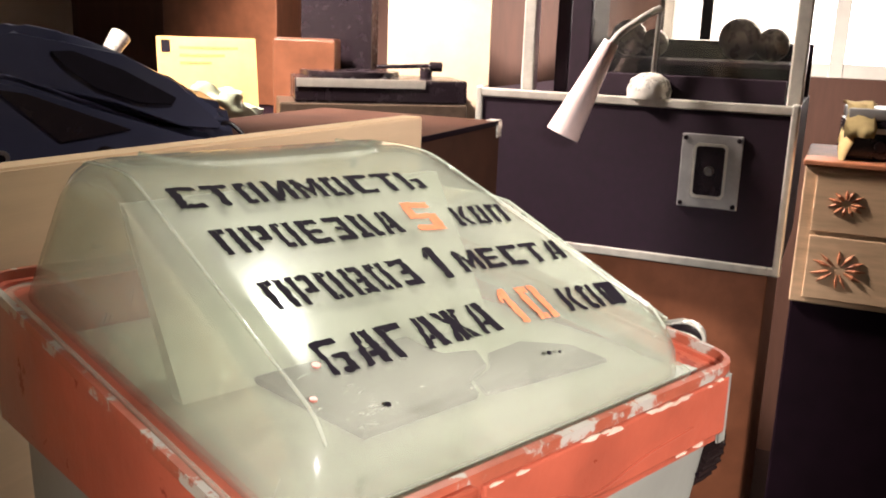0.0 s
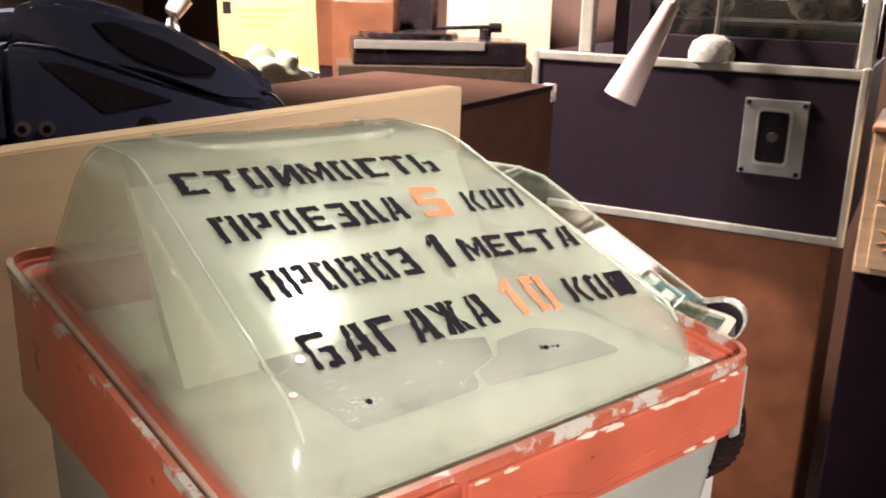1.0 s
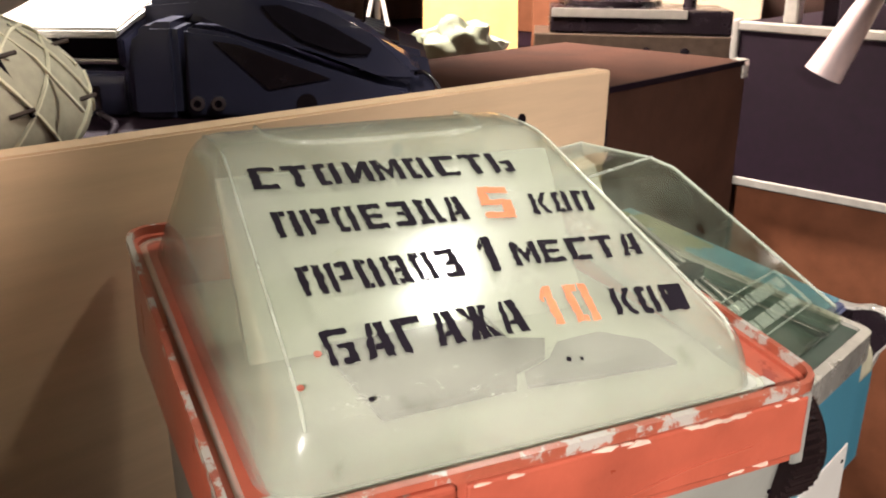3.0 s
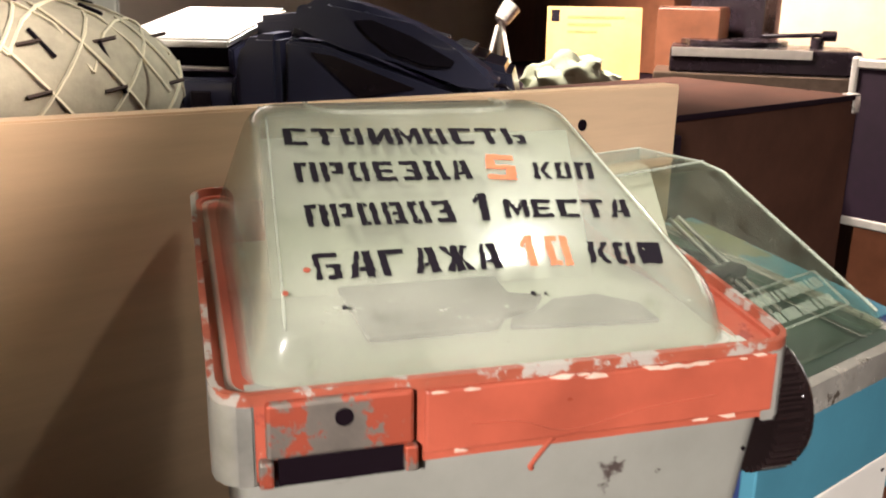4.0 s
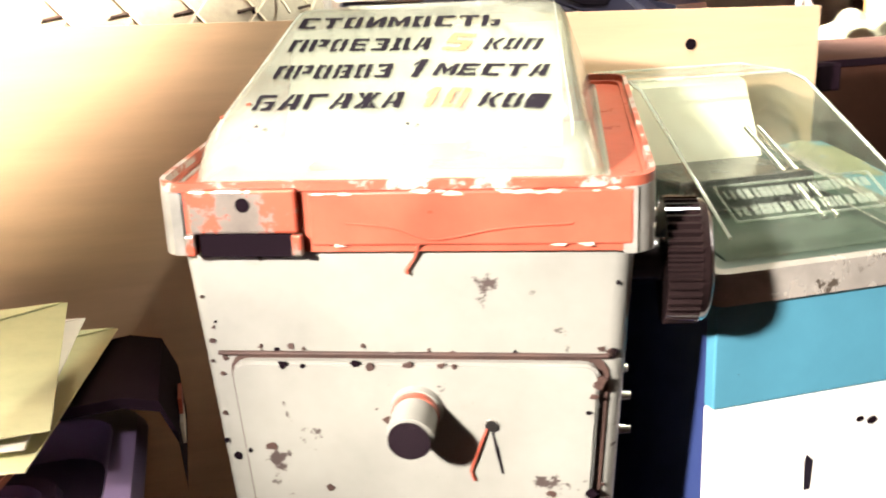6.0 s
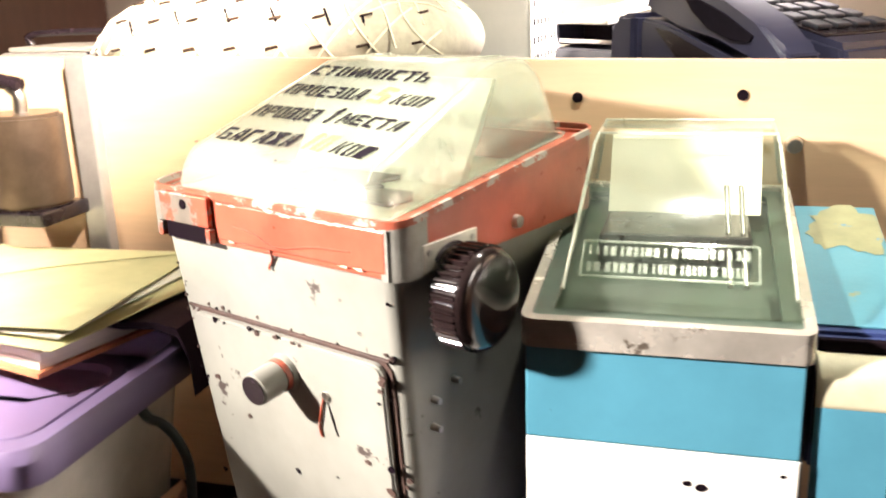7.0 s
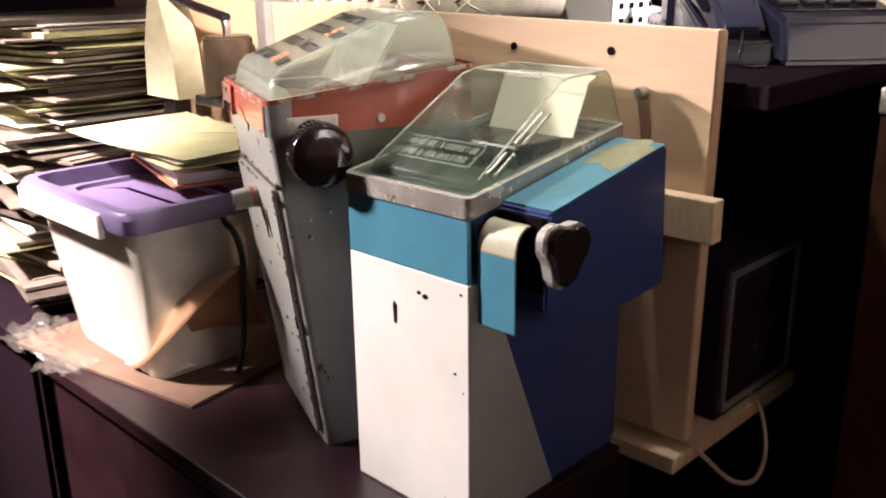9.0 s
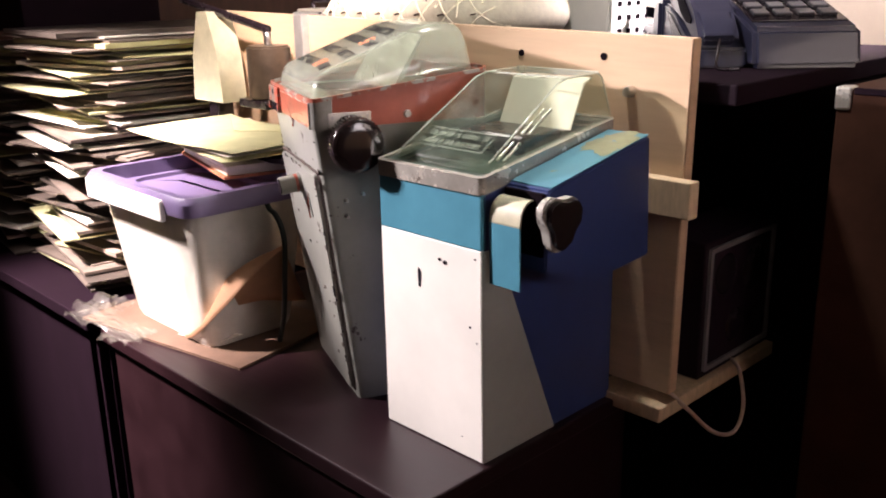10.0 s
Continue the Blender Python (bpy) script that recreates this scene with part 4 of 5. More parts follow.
    lobes = [(c[0] + (0.034 + 0.007 * math.cos(3 * w)) * math.cos(w + 0.4), c[1] + (0.034 + 0.007 * math.cos(3 * w)) * math.sin(w + 0.4)) for w in [2 * math.pi * i / 48 for i in range(48)]]
    part("knob_edge", prism(lobes, "x", 0.288, 0.300, 0.002), M_CHROME, knob, m=T, smooth=40)
    part("knob_back", prism([(c[0] + (y - c[0]) * 0.93, c[1] + (z - c[1]) * 0.93) for y, z in lobes], "x", 0.2855, 0.2885, 0.0005), M_BLACK, knob, "black knob back", m=T, smooth=40)
    inner = [(c[0] + (y - c[0]) * 0.9, c[1] + (z - c[1]) * 0.9) for y, z in lobes]
    part("knob_face", prism(inner, "x", 0.299, 0.308, 0.003), M_BAKELITE, knob, m=T, smooth=40)


build_fare_box_red()
build_fare_box_blue()


# ---- rear shelf and what stands on it ----
def slab_table(name, x0, x1, y0, y1, top, label, material=M_WOOD_DARK, setback=0.03):
    t = thing(name, pose((x0 + x1) / 2, (y0 + y1) / 2, -0.78), label, "table")
    T = Matrix.Translation((-(x0 + x1) / 2, -(y0 + y1) / 2, 0.78))
    part("tabletop", box(x0, y0, top - 0.03, x1, y1, top, 0.003), material, t, m=T)
    for x in (x0 + 0.03, x1 - 0.07):
        for y in (y0 + setback, y1 - 0.07):
            part("leg", box(x, y, -0.78, x + 0.04, y + 0.04, top - 0.0305, 0.003), material, t, m=T)
    return t


rear = slab_table("rear_table", -0.95, 0.36, 0.03, 0.80, 0.505, "dark wooden table behind the board, dark panels added for the shade below", setback=0.42)
# Dark panels added for the shade under the table, run across to the trunk.
part("front_panel", box(-0.55, 0.0, 0.005, 0.7195, 0.02, 1.25, 0.002), M_WOOD_DARK, rear)
part("side_panel", box(0.632, 0.0205, 0.005, 0.65, 0.33, 1.25, 0.002), M_WOOD_DARK, rear)
slab_table("far_table", 1.0, 2.5, 0.42, 2.2, 0.37, "dark wooden table with records and cards")


def build_flight_case():
    c = thing("flight_case", pose(1.65, 0.0, -0.78), "black flight case with aluminium edges and a recessed latch", "case")
    T = Matrix.Translation((-1.65, 0, 0.78))
    x = 1.37
    part("body", box(x, -0.32, 0.19, x + 0.55, 0.357, 0.531, 0.003), M_CASE, c, m=T)
    for z in (0.19, 0.518):
        part("edge_trim", box(x - 0.004, -0.322, z - 0.003, x + 0.02, 0.359, z + 0.016, 0.003), M_ALU, c, m=T)
    for y in (-0.325, 0.344):
        part("corner_trim", box(x - 0.005, y, 0.186, x + 0.02, y + 0.016, 0.538, 0.004), M_ALU, c, m=T)
    plate = part("latch_plate", box(x - 0.006, -0.226, 0.315, x - 0.001, -0.104, 0.468, 0.002), M_ZINC, c, "grey latch plate", m=T)
    part("latch_dish", box(x - 0.0075, -0.196, 0.338, x - 0.005, -0.132, 0.448, 0.004), M_BLACK, plate, m=T)
    part("latch_frame", ring_frame(rounded(-0.034, -0.057, 0.034, 0.057, 0.01), rounded(-0.029, -0.051, 0.029, 0.051, 0.008), lambda a, b: 0.0, lambda a, b: 0.004), M_ALU, plate, m=T @ Matrix.Translation((x - 0.0065, -0.164, 0.393)) @ Matrix.Rotation(radians(-90), 4, "Y") @ Matrix.Rotation(radians(90), 4, "Z"))
    part("latch_wing", cyl((x - 0.007, -0.164, 0.393), (x - 0.013, -0.164, 0.393), 0.011, 0.008, n=16), M_STEEL, plate, m=T, smooth=40)
    for dy in (-0.053, 0.053):
        for dz in (-0.068, 0.068):
            part("rivet", cyl((x - 0.006, -0.165 + dy, 0.391 + dz), (x - 0.0085, -0.165 + dy, 0.391 + dz), 0.005, n=10), M_BLACK, plate, m=T)
    # upper glazed part
    part("upper_back", box(x + 0.42, -0.32, 0.532, x + 0.44, 0.25, 0.655, 0.002), M_CASE, c, m=T)
    part("upper_bar", box(x + 0.42, -0.08, 0.656, x + 0.435, -0.055, 1.15, 0.002), M_CASE, c, m=T)
    for y, z, r in ((0.08, 0.655, 0.042), (0.02, 0.645, 0.032), (-0.17, 0.66, 0.047), (-0.24, 0.65, 0.037)):
        b = bmesh.new()
        bmesh.ops.create_uvsphere(b, u_segments=20, v_segments=12, radius=r)
        part("glass_globe", b, M_CHROME, c, "bright round glass inside", m=T @ Matrix.Translation((x + 0.25, y, z)), smooth=60)
    part("inner_shelf", box(x + 0.10, -0.30, 0.60, x + 0.40, 0.15, 0.612, 0.002), M_CASE, c, m=T)
    for y in (-0.325, 0.238):
        part("upper_post", box(x + 0.03, y, 0.532, x + 0.06, y + 0.03, 1.15, 0.004), M_ALU, c, m=T)
    part("upper_side", box(x + 0.061, 0.17, 0.532, x + 0.41, 0.2, 1.15, 0.002), M_CASE, c, m=T)
    part("inner_frame", box(x + 0.05, 0.12, 0.532, x + 0.08, 0.165, 1.15, 0.002), M_CASE, c, m=T)
    part("lower_frame", box(x + 0.05, -0.29, 0.532, x + 0.08, 0.118, 0.58, 0.002), M_CASE, c, m=T)
    g = part("pane", box(x + 0.06, -0.29, 0.581, x + 0.064, 0.118, 1.15, 0), M_GLASS_DARK, c, "cabinet glass", m=T)
    g.visible_shadow = False
    part("stand", box(x + 0.02, -0.3, -0.78, x + 0.5, 0.32, 0.189, 0.004), M_WOOD_RED, c, "red-brown wooden stand", m=T)


def build_desk_lamp():
    l = thing("desk_lamp", pose(1.30, 0.03, 0.53), "small desk lamp with pinkish tapered shade and steel arm", "lamp")
    T = Matrix.Translation((-1.30, -0.03, -0.53))
    base = [[(1.40 + r * math.cos(w), -0.02 + r * math.sin(w), z) for w in [2 * math.pi * k / 24 for k in range(24)]] for z, r in ((0.531, 0.045), (0.55, 0.047), (0.57, 0.04), (0.583, 0.02), (0.585, 0.004))]
    part("base", loft(base), M_CHROME, l, "domed steel base", m=T, smooth=60)
    part("post", cyl((1.40, -0.025, 0.58), (1.39, -0.03, 0.715), 0.005, n=10), M_STEEL, l, m=T, smooth=60)
    part("arm", tube(smooth_path([(1.39, -0.03, 0.715), (1.36, -0.01, 0.70), (1.32, 0.03, 0.665), (1.30, 0.045, 0.64)]), 0.008, 8), M_ALU, l, m=T, smooth=60)
    part("shade", cyl((1.30, 0.045, 0.645), (1.27, 0.125, 0.455), 0.016, 0.036, n=24), M_PINK, l, "pinkish tapered shade", m=T, smooth=50)
    part("shade_mouth", cyl((1.2701, 0.1247, 0.4558), (1.2699, 0.1253, 0.4544), 0.033, n=24), M_HOLE, l, m=T)


def build_drawers():
    d = thing("chest_of_drawers", pose(1.4, -0.55, -0.78), "small pale wooden drawers painted with red flowers", "drawers")
    T = Matrix.Translation((-1.4, 0.55, 0.78))
    part("carcass", box(1.302, -0.80, 0.16, 1.6, -0.349, 0.43, 0.003), M_WOOD_PALE, d, m=T)
    rnd = random.Random(3)
    for z0, z1 in ((0.305, 0.422), (0.172, 0.297)):
        dr = part("drawer", box(1.296, -0.79, z0, 1.3015, -0.372, z1, 0.002), M_WOOD_PALE, d, m=T)
        cy, cz = -0.43, (z0 + z1) / 2
        for k in range(11):
            w = radians(20 + 32 * k + rnd.uniform(-8, 8))
            r = 0.05 if z0 < 0.2 else 0.034
            a = Vector((1.2955, cy + 0.25 * r * math.cos(w), cz + 0.2 * r * math.sin(w)))
            c = Vector((1.2955, cy + r * math.cos(w), cz + 0.75 * r * math.sin(w)))
            part("painted_petal", tube([a, (a + c) / 2, c], [0.001, 0.0035 + 0.002 * rnd.random(), 0.0008], 6), M_FLOWER, dr, "red painted petal", m=T)
    part("top_edge", box(1.29, -0.81, 0.4305, 1.61, -0.345, 0.442, 0.003), M_FLOWER, d, "red-brown top edge", m=T)
    part("stand", box(1.31, -0.79, -0.78, 1.59, -0.352, 0.1595, 0.004), M_WOOD_DARK, d, "dark stand", m=T)


def build_turntable():
    # front edge along +x, front face towards -y
    M = pose(1.657, 0.814, 0.37, 0, 0, -54)
    t = thing("turntable", M @ Matrix.Translation((0, 0, 0.083)), "black record player with a silver front strip", "turntable")
    part("plinth", box(-0.18, 0.0, 0.0005, 0.30, 0.36, 0.066, 0.006), M_BLACK, t)
    part("front_strip", box(-0.175, -0.003, 0.042, 0.18, 0.001, 0.0655, 0.001), M_SILVER, t, "silver front strip")
    part("platter", cyl((-0.01, 0.19, 0.0665), (-0.01, 0.19, 0.08), 0.145, n=40, bevel=0.002), M_BLACK, t, smooth=40)
    part("tonearm_base", cyl((0.20, 0.10, 0.0665), (0.20, 0.10, 0.095), 0.018, n=16), M_BLACK, t, smooth=40)
    part("tonearm", tube(smooth_path([(0.22, 0.09, 0.10), (0.20, 0.10, 0.102), (0.13, 0.10, 0.098), (0.06, 0.12, 0.095)]), 0.006, 8), M_BLACK, t, smooth=60)
    part("counterweight", cyl((0.21, 0.10, 0.10), (0.245, 0.10, 0.10), 0.014, n=16), M_BLACK, t, smooth=40)
    b = thing("amplifier", M, "grey flat amplifier under the record player", "amplifier")
    part("body", box(-0.22, -0.005, 0.0005, 0.30, 0.38, 0.082, 0.004), M_IRON, b)
    for x in (-0.12, -0.02, 0.08, 0.18):
        part("dial", cyl((x, -0.005, 0.04), (x, -0.015, 0.04), 0.012, n=16), M_BLACK, b, smooth=40)


def carton(name, x0, y0, z0, x1, y1, z1, material, label, cat="box", turn=0.0):
    cx, cy = (x0 + x1) / 2, (y0 + y1) / 2
    c = thing(name, pose(cx, cy, z0, 0, 0, turn), label, cat)
    T = Matrix.Translation((-cx, -cy, -z0))
    part("body", box(x0, y0, z0 + 0.0005, x1, y1, z1, 0.003), material, c, m=T)
    part("lid_flap", box(x0 + 0.003, y0 + 0.003, z1 + 0.0005, x1 - 0.003, (y0 + y1) / 2 - 0.002, z1 + 0.004, 0.001), material, c, m=T)
    part("lid_flap", box(x0 + 0.003, (y0 + y1) / 2 + 0.002, z1 + 0.0005, x1 - 0.003, y1 - 0.003, z1 + 0.004, 0.001), material, c, m=T)
    return c


def build_card():
    c = thing("price_card", pose(1.625, 1.295, 0.37, 0, 0, -42), "yellow printed card leaning upright", "card")
    S = Matrix.Translation((0, 0.0, 0.0006)) @ Matrix.Rotation(radians(-10), 4, "X")
    card = part("sheet", box(-0.143, -0.0015, 0.0, 0.143, 0.0015, 0.245, 0.0005, 1), M_YELLOW, c, m=S)
    part("stamp", box(-0.13, -0.0026, 0.20, -0.105, -0.0019, 0.235, 0), M_INK, card, "small dark stamp", m=S)
    for k in range(3):
        part("text_bar", box(-0.08, -0.0024, 0.21 - 0.022 * k, 0.09 - 0.04 * k, -0.0019, 0.218 - 0.022 * k, 0), M_PRINT, card, m=S)
    g = bmesh.new()
    bmesh.ops.create_icosphere(g, subdivisions=4, radius=1.0)
    for v in g.verts:
        q = v.co.copy()
        v.co = Vector((q.x * 0.10, q.y * 0.045, q.z * 0.07)) * (1 + 0.35 * noise.noise(q * 2.2) + 0.12 * noise.noise(q * 7.0)) + Vector((0, 0, 0.0))
    lo = min(v.co.z for v in g.verts)
    for v in g.verts:
        v.co.z -= lo
    bag = part("plastic_bag", g, M_GREENISH, smooth=35)
    bag.matrix_world = pose(1.06, 0.86, 0.3705, 0, 0, -42)
    tagged(bag, "crumpled pale green plastic bag before the card", "bag")


def build_phone():
    p = thing("telephone", pose(-0.005, 0.385, 0.505, 0, 0, -45), "glossy navy push-button telephone with a resting handset", "telephone")
    part("cradle_post", prism([(-0.004, 0.0015), (-0.004, 0.065), (0.004, 0.09), (0.02, 0.101), (0.049, 0.101), (0.049, 0.0015)], "y", -0.004, 0.085, 0.007), M_PHONE, p, smooth=40)
    part("base", prism([(0.0525, 0.0015), (0.0545, 0.095), (0.10, 0.090), (0.235, 0.040), (0.29, 0.032), (0.296, 0.0015)], "y", 0.003, 0.085, 0.004), M_PHONE, p, smooth=40)
    part("side_recess", prism([(0.085, 0.082), (0.112, 0.078), (0.205, 0.044), (0.14, 0.032)], "y", 0.0015, 0.006), M_BLACK, p)
    part("desk_body", prism([(0.0, 0.0015), (-0.006, 0.118), (0.06, 0.124), (0.31, 0.062), (0.325, 0.0015)], "y", 0.0865, 0.255, 0.008), M_PHONE, p, smooth=40)
    top = [(0.052, 0.104), (0.060, 0.125), (0.078, 0.139), (0.105, 0.143), (0.15, 0.135), (0.20, 0.116), (0.25, 0.09), (0.295, 0.06), (0.302, 0.048)]
    low = [(0.296, 0.036), (0.278, 0.036), (0.255, 0.047), (0.19, 0.071), (0.125, 0.0945), (0.09, 0.0985), (0.068, 0.099)]
    handset = part("handset", prism(top + low, "y", 0.006, 0.070, 0.009), M_PHONE, p, "dark arched handset", smooth=50)
    part("grip", prism([(0.135, 0.118), (0.155, 0.119), (0.20, 0.102), (0.25, 0.075), (0.245, 0.068), (0.215, 0.069), (0.175, 0.083), (0.15, 0.102)], "y", 0.0035, 0.0075, 0.001), M_INK, handset, "black grip inlay")
    for x in (0.065, 0.087):
        part("socket", cyl((x, 0.004, 0.017), (x, -0.002, 0.017), 0.0075, n=12), M_STEEL, p, smooth=40)
        part("socket_hole", cyl((x, -0.0015, 0.017), (x, -0.0027, 0.017), 0.004, n=10), M_HOLE, p)
    part("side_dial", cyl((0.18, 0.004, 0.017), (0.18, -0.001, 0.017), 0.011, n=16), M_BLACK, p, smooth=40)
    S = Matrix.Translation((0.065, 0.10, 0.1235)) @ Matrix.Rotation(math.atan(0.062 / 0.25), 4, "Y")
    panel = part("key_panel", box(0.008, -0.006, -0.001, 0.22, 0.145, 0.0025, 0.001), M_BLACK, p, "black key panel", m=S)
    for i in range(5):
        for j in range(4):
            part("key", box(0.02 + 0.039 * i, 0.0 + 0.036 * j, 0.0026, 0.046 + 0.039 * i, 0.026 + 0.036 * j, 0.009, 0.002), M_KEY, panel, "dark grey key", m=S)
    part("cord", tube(smooth_path([(0.292, 0.04, 0.042), (0.306, 0.036, 0.046), (0.322, 0.03, 0.03), (0.326, 0.03, 0.004), (0.34, 0.06, 0.0035)]), 0.0025, 8), M_BLACK, p, smooth=60)


def build_terminal():
    p = thing("ticket_printer", pose(-0.005, 0.385, 0.505, 0, 0, -45), "dark ticket printer with a silver cover and open paper mouth", "printer")
    x0, x1 = -0.15, -0.009
    part("body", prism([(0.012, 0.0015), (0.006, 0.030), (0.012, 0.048), (0.035, 0.052), (0.25, 0.052), (0.25, 0.0015)], "x", x0, x1, 0.003), M_PHONE, p, smooth=40)
    for x in (x0, x1 - 0.007):
        part("cheek", prism([(0.014, 0.0525), (0.010, 0.083), (0.25, 0.112), (0.25, 0.0525)], "x", x, x + 0.007, 0.002), M_PHONE, p, smooth=40)
    part("mouth", box(x0 + 0.008, 0.06, 0.053, x1 - 0.008, 0.24, 0.080, 0.001), M_HOLE, p, "dark open paper mouth")
    part("cover", prism([(-0.002, 0.084), (0.002, 0.094), (0.25, 0.124), (0.25, 0.114)], "x", x0 - 0.002, x1 - 0.001, 0.003), M_SILVER, p, "silver sloping cover", smooth=40)
    part("tear_bar", box(x0 + 0.008, 0.012, 0.056, x1 - 0.008, 0.018, 0.062, 0.001), M_STEEL, p, smooth=40)
    for k in range(3):
        part("rib", box(x0 + 0.02 + 0.034 * k, 0.004, 0.008, x0 + 0.045 + 0.034 * k, 0.0105, 0.034, 0.002), M_BLACK, p)
    tagged(part("lead", tube(smooth_path([(-0.22, 0.20, 0.509), (-0.13, 0.25, 0.509), (-0.06, 0.33, 0.512), (-0.04, 0.40, 0.515)]), 0.004, 8), M_BLACK, smooth=60), "black lead lying behind the board", "cable")


def build_cushion():
    c = thing("cushion", pose(-0.42, 0.24, 0.505), "sage patterned cushion with cream criss-cross lines", "cushion")
    T = Matrix.Translation((0.42, -0.55, -0.451))
    b = bmesh.new()
    bmesh.ops.create_uvsphere(b, u_segments=48, v_segments=24, radius=1.0)
    for v in b.verts:
        x, y, z = v.co
        sx = math.copysign(abs(x) ** 0.55, x)
        sy = math.copysign(abs(y) ** 0.55, y)
        v.co = (0.25 * sx, 0.18 * sy, 0.075 * z)
    b.transform(Matrix.Translation((-0.42, 0.55, 0.5265)))
    top = part("filling", b, M_FABRIC, c, m=T, smooth=60)
    def on(x, y):
        u, w = min(1, abs((x + 0.42) / 0.25)) ** (1 / 0.55), min(1, abs((y - 0.55) / 0.18)) ** (1 / 0.55)
        return 0.5265 + 0.075 * math.sqrt(max(0.0, 1 - u * u - w * w)) + 0.001
    for k in range(10):
        for s in (-1, 1):
            pts = []
            for i in range(14):
                y = 0.38 + 0.30 * i / 13
                x = -0.68 + 0.055 * k + s * 0.22 * (i / 13 - 0.5) + 0.02
                if -0.655 < x < -0.185:
                    pts.append((x, y, on(x, y)))
            if len(pts) > 2:
                part("cream_line", tube(pts, 0.0015, 5), M_THREAD, c, m=T)
    def front(x, zz):
        u = min(1, abs((x + 0.42) / 0.25)) ** (1 / 0.55)
        w = 1 - u * u - zz * zz
        return None if w < 0.03 else (x, 0.5495 - 0.18 * math.sqrt(w) ** 0.55, 0.527 + 0.075 * zz)
    for k in range(11):
        for s in (-1, 1):
            pts = [front(-0.70 + 0.055 * k + s * 0.11 * (i / 15 - 0.5) + 0.01, -0.85 + 1.8 * i / 15) for i in range(16)]
            pts = [q for q in pts if q is not None]
            if len(pts) > 2:
                part("cream_line", tube(pts, 0.0015, 5), M_THREAD, c, m=T)
    for k in range(24):
        q = front(-0.645 + 0.055 * (k % 9), (0.05, 0.5, 0.78)[k // 9])
        if q is not None:
            part("dash", tube([(q[0] - 0.008, q[1] - 0.001, q[2]), (q[0] + 0.008, q[1] - 0.001, q[2] + 0.003)], 0.0016, 5), M_RUST, c, m=T)
    rnd = random.Random(5)
    for k in range(26):
        x, y = -0.645 + 0.065 * (k % 7) + rnd.uniform(-0.01, 0.01), 0.395 + 0.05 * (k // 7)
        part("dash", tube([(x, y, on(x, y) + 0.001), (x + 0.012, y - 0.014, on(x + 0.012, y - 0.014) + 0.001)], 0.0016, 5), M_INK, c, m=T)


def build_perforated_box():
    p = thing("perforated_box", pose(-0.165, 0.56, 0.505), "cream box with rows of small vent holes", "box")
    T = Matrix.Translation((0.165, -0.62, -0.50))
    part("body", box(-0.30, 0.47, 0.5005, -0.13, 0.76, 0.80, 0.005), M_WHITE_PLASTIC, p, m=T)
    part("side_panel", box(-0.1297, 0.476, 0.51, -0.126, 0.755, 0.79, 0.001), M_WHITE_PLASTIC, p, "cream perforated side", m=T)
    for i in range(8):
        for j in range(9):
            part("vent_hole", box(-0.1265, 0.495 + 0.032 * i, 0.53 + 0.027 * j, -0.1252, 0.509 + 0.032 * i, 0.540 + 0.027 * j, 0), M_HOLE, p, m=T)


def build_speaker():
    s = thing("radio_speaker", pose(0.2, 0.22, 0.012), "dark wooden loudspeaker box standing on the plank", "speaker")
    T = Matrix.Translation((-0.2, -0.22, -0.012))
    part("cabinet", box(0.175, 0.11, 0.0125, 0.285, 0.345, 0.245, 0.003), M_CASE, s, m=T)
    part("grille_frame", ring_frame(rounded(-0.108, -0.105, 0.108, 0.105, 0.004), rounded(-0.1, -0.097, 0.1, 0.097, 0.004), lambda a, b: 0.0, lambda a, b: 0.005), M_ZINC, s, m=T @ Matrix.Translation((0.2855, 0.2275, 0.13)) @ Matrix.Rotation(radians(90), 4, "Y") @ Matrix.Rotation(radians(90), 4, "Z"))
    for y, z, r in ((0.18, 0.18, 0.035), (0.275, 0.17, 0.04), (0.22, 0.08, 0.03), (0.3, 0.08, 0.022)):
        part("cone", cyl((0.2855, y, z), (0.289, y, z), r, r * 0.8, n=24), M_BLACK, s, m=T, smooth=30)
    c = tagged(part("cable", tube(smooth_path([(0.23, 0.06, 0.016), (0.285, 0.03, 0.017), (0.305, 0.05, -0.01), (0.325, 0.10, -0.062), (0.338, 0.145, -0.074), (0.336, 0.175, -0.04), (0.312, 0.20, 0.008), (0.285, 0.22, 0.0165)], 8), 0.0035, 8), M_CABLE, smooth=60), "pale pinkish cable hanging below the plank", "cable")


def build_trunk():
    c = thing("trunk", pose(0.76, 0.4, -0.78), "dark brown trunk with bright metal corners", "trunk")
    T = Matrix.Translation((-0.76, -0.4, 0.78))
    part("body", box(0.425, 0.202, -0.779, 1.10, 0.60, 0.49, 0.004), M_TRUNK, c, m=T)
    part("top_edge", box(0.45, 0.199, 0.482, 1.10, 0.203, 0.4915, 0.001), M_WOOD_DARK, c, m=T)
    for x in (0.423, 1.08):
        part("metal_corner", box(x, 0.1985, 0.458, x + 0.024, 0.226, 0.4925, 0.004), M_CHROME, c, "bright metal corner", m=T)
    part("latch", box(0.52, 0.196, 0.31, 0.535, 0.2015, 0.34, 0.002), M_ZINC, c, m=T)


build_trunk()
build_flight_case()
build_desk_lamp()
build_drawers()
build_turntable()
build_card()
build_phone()
build_terminal()
build_cushion()
build_perforated_box()
build_speaker()


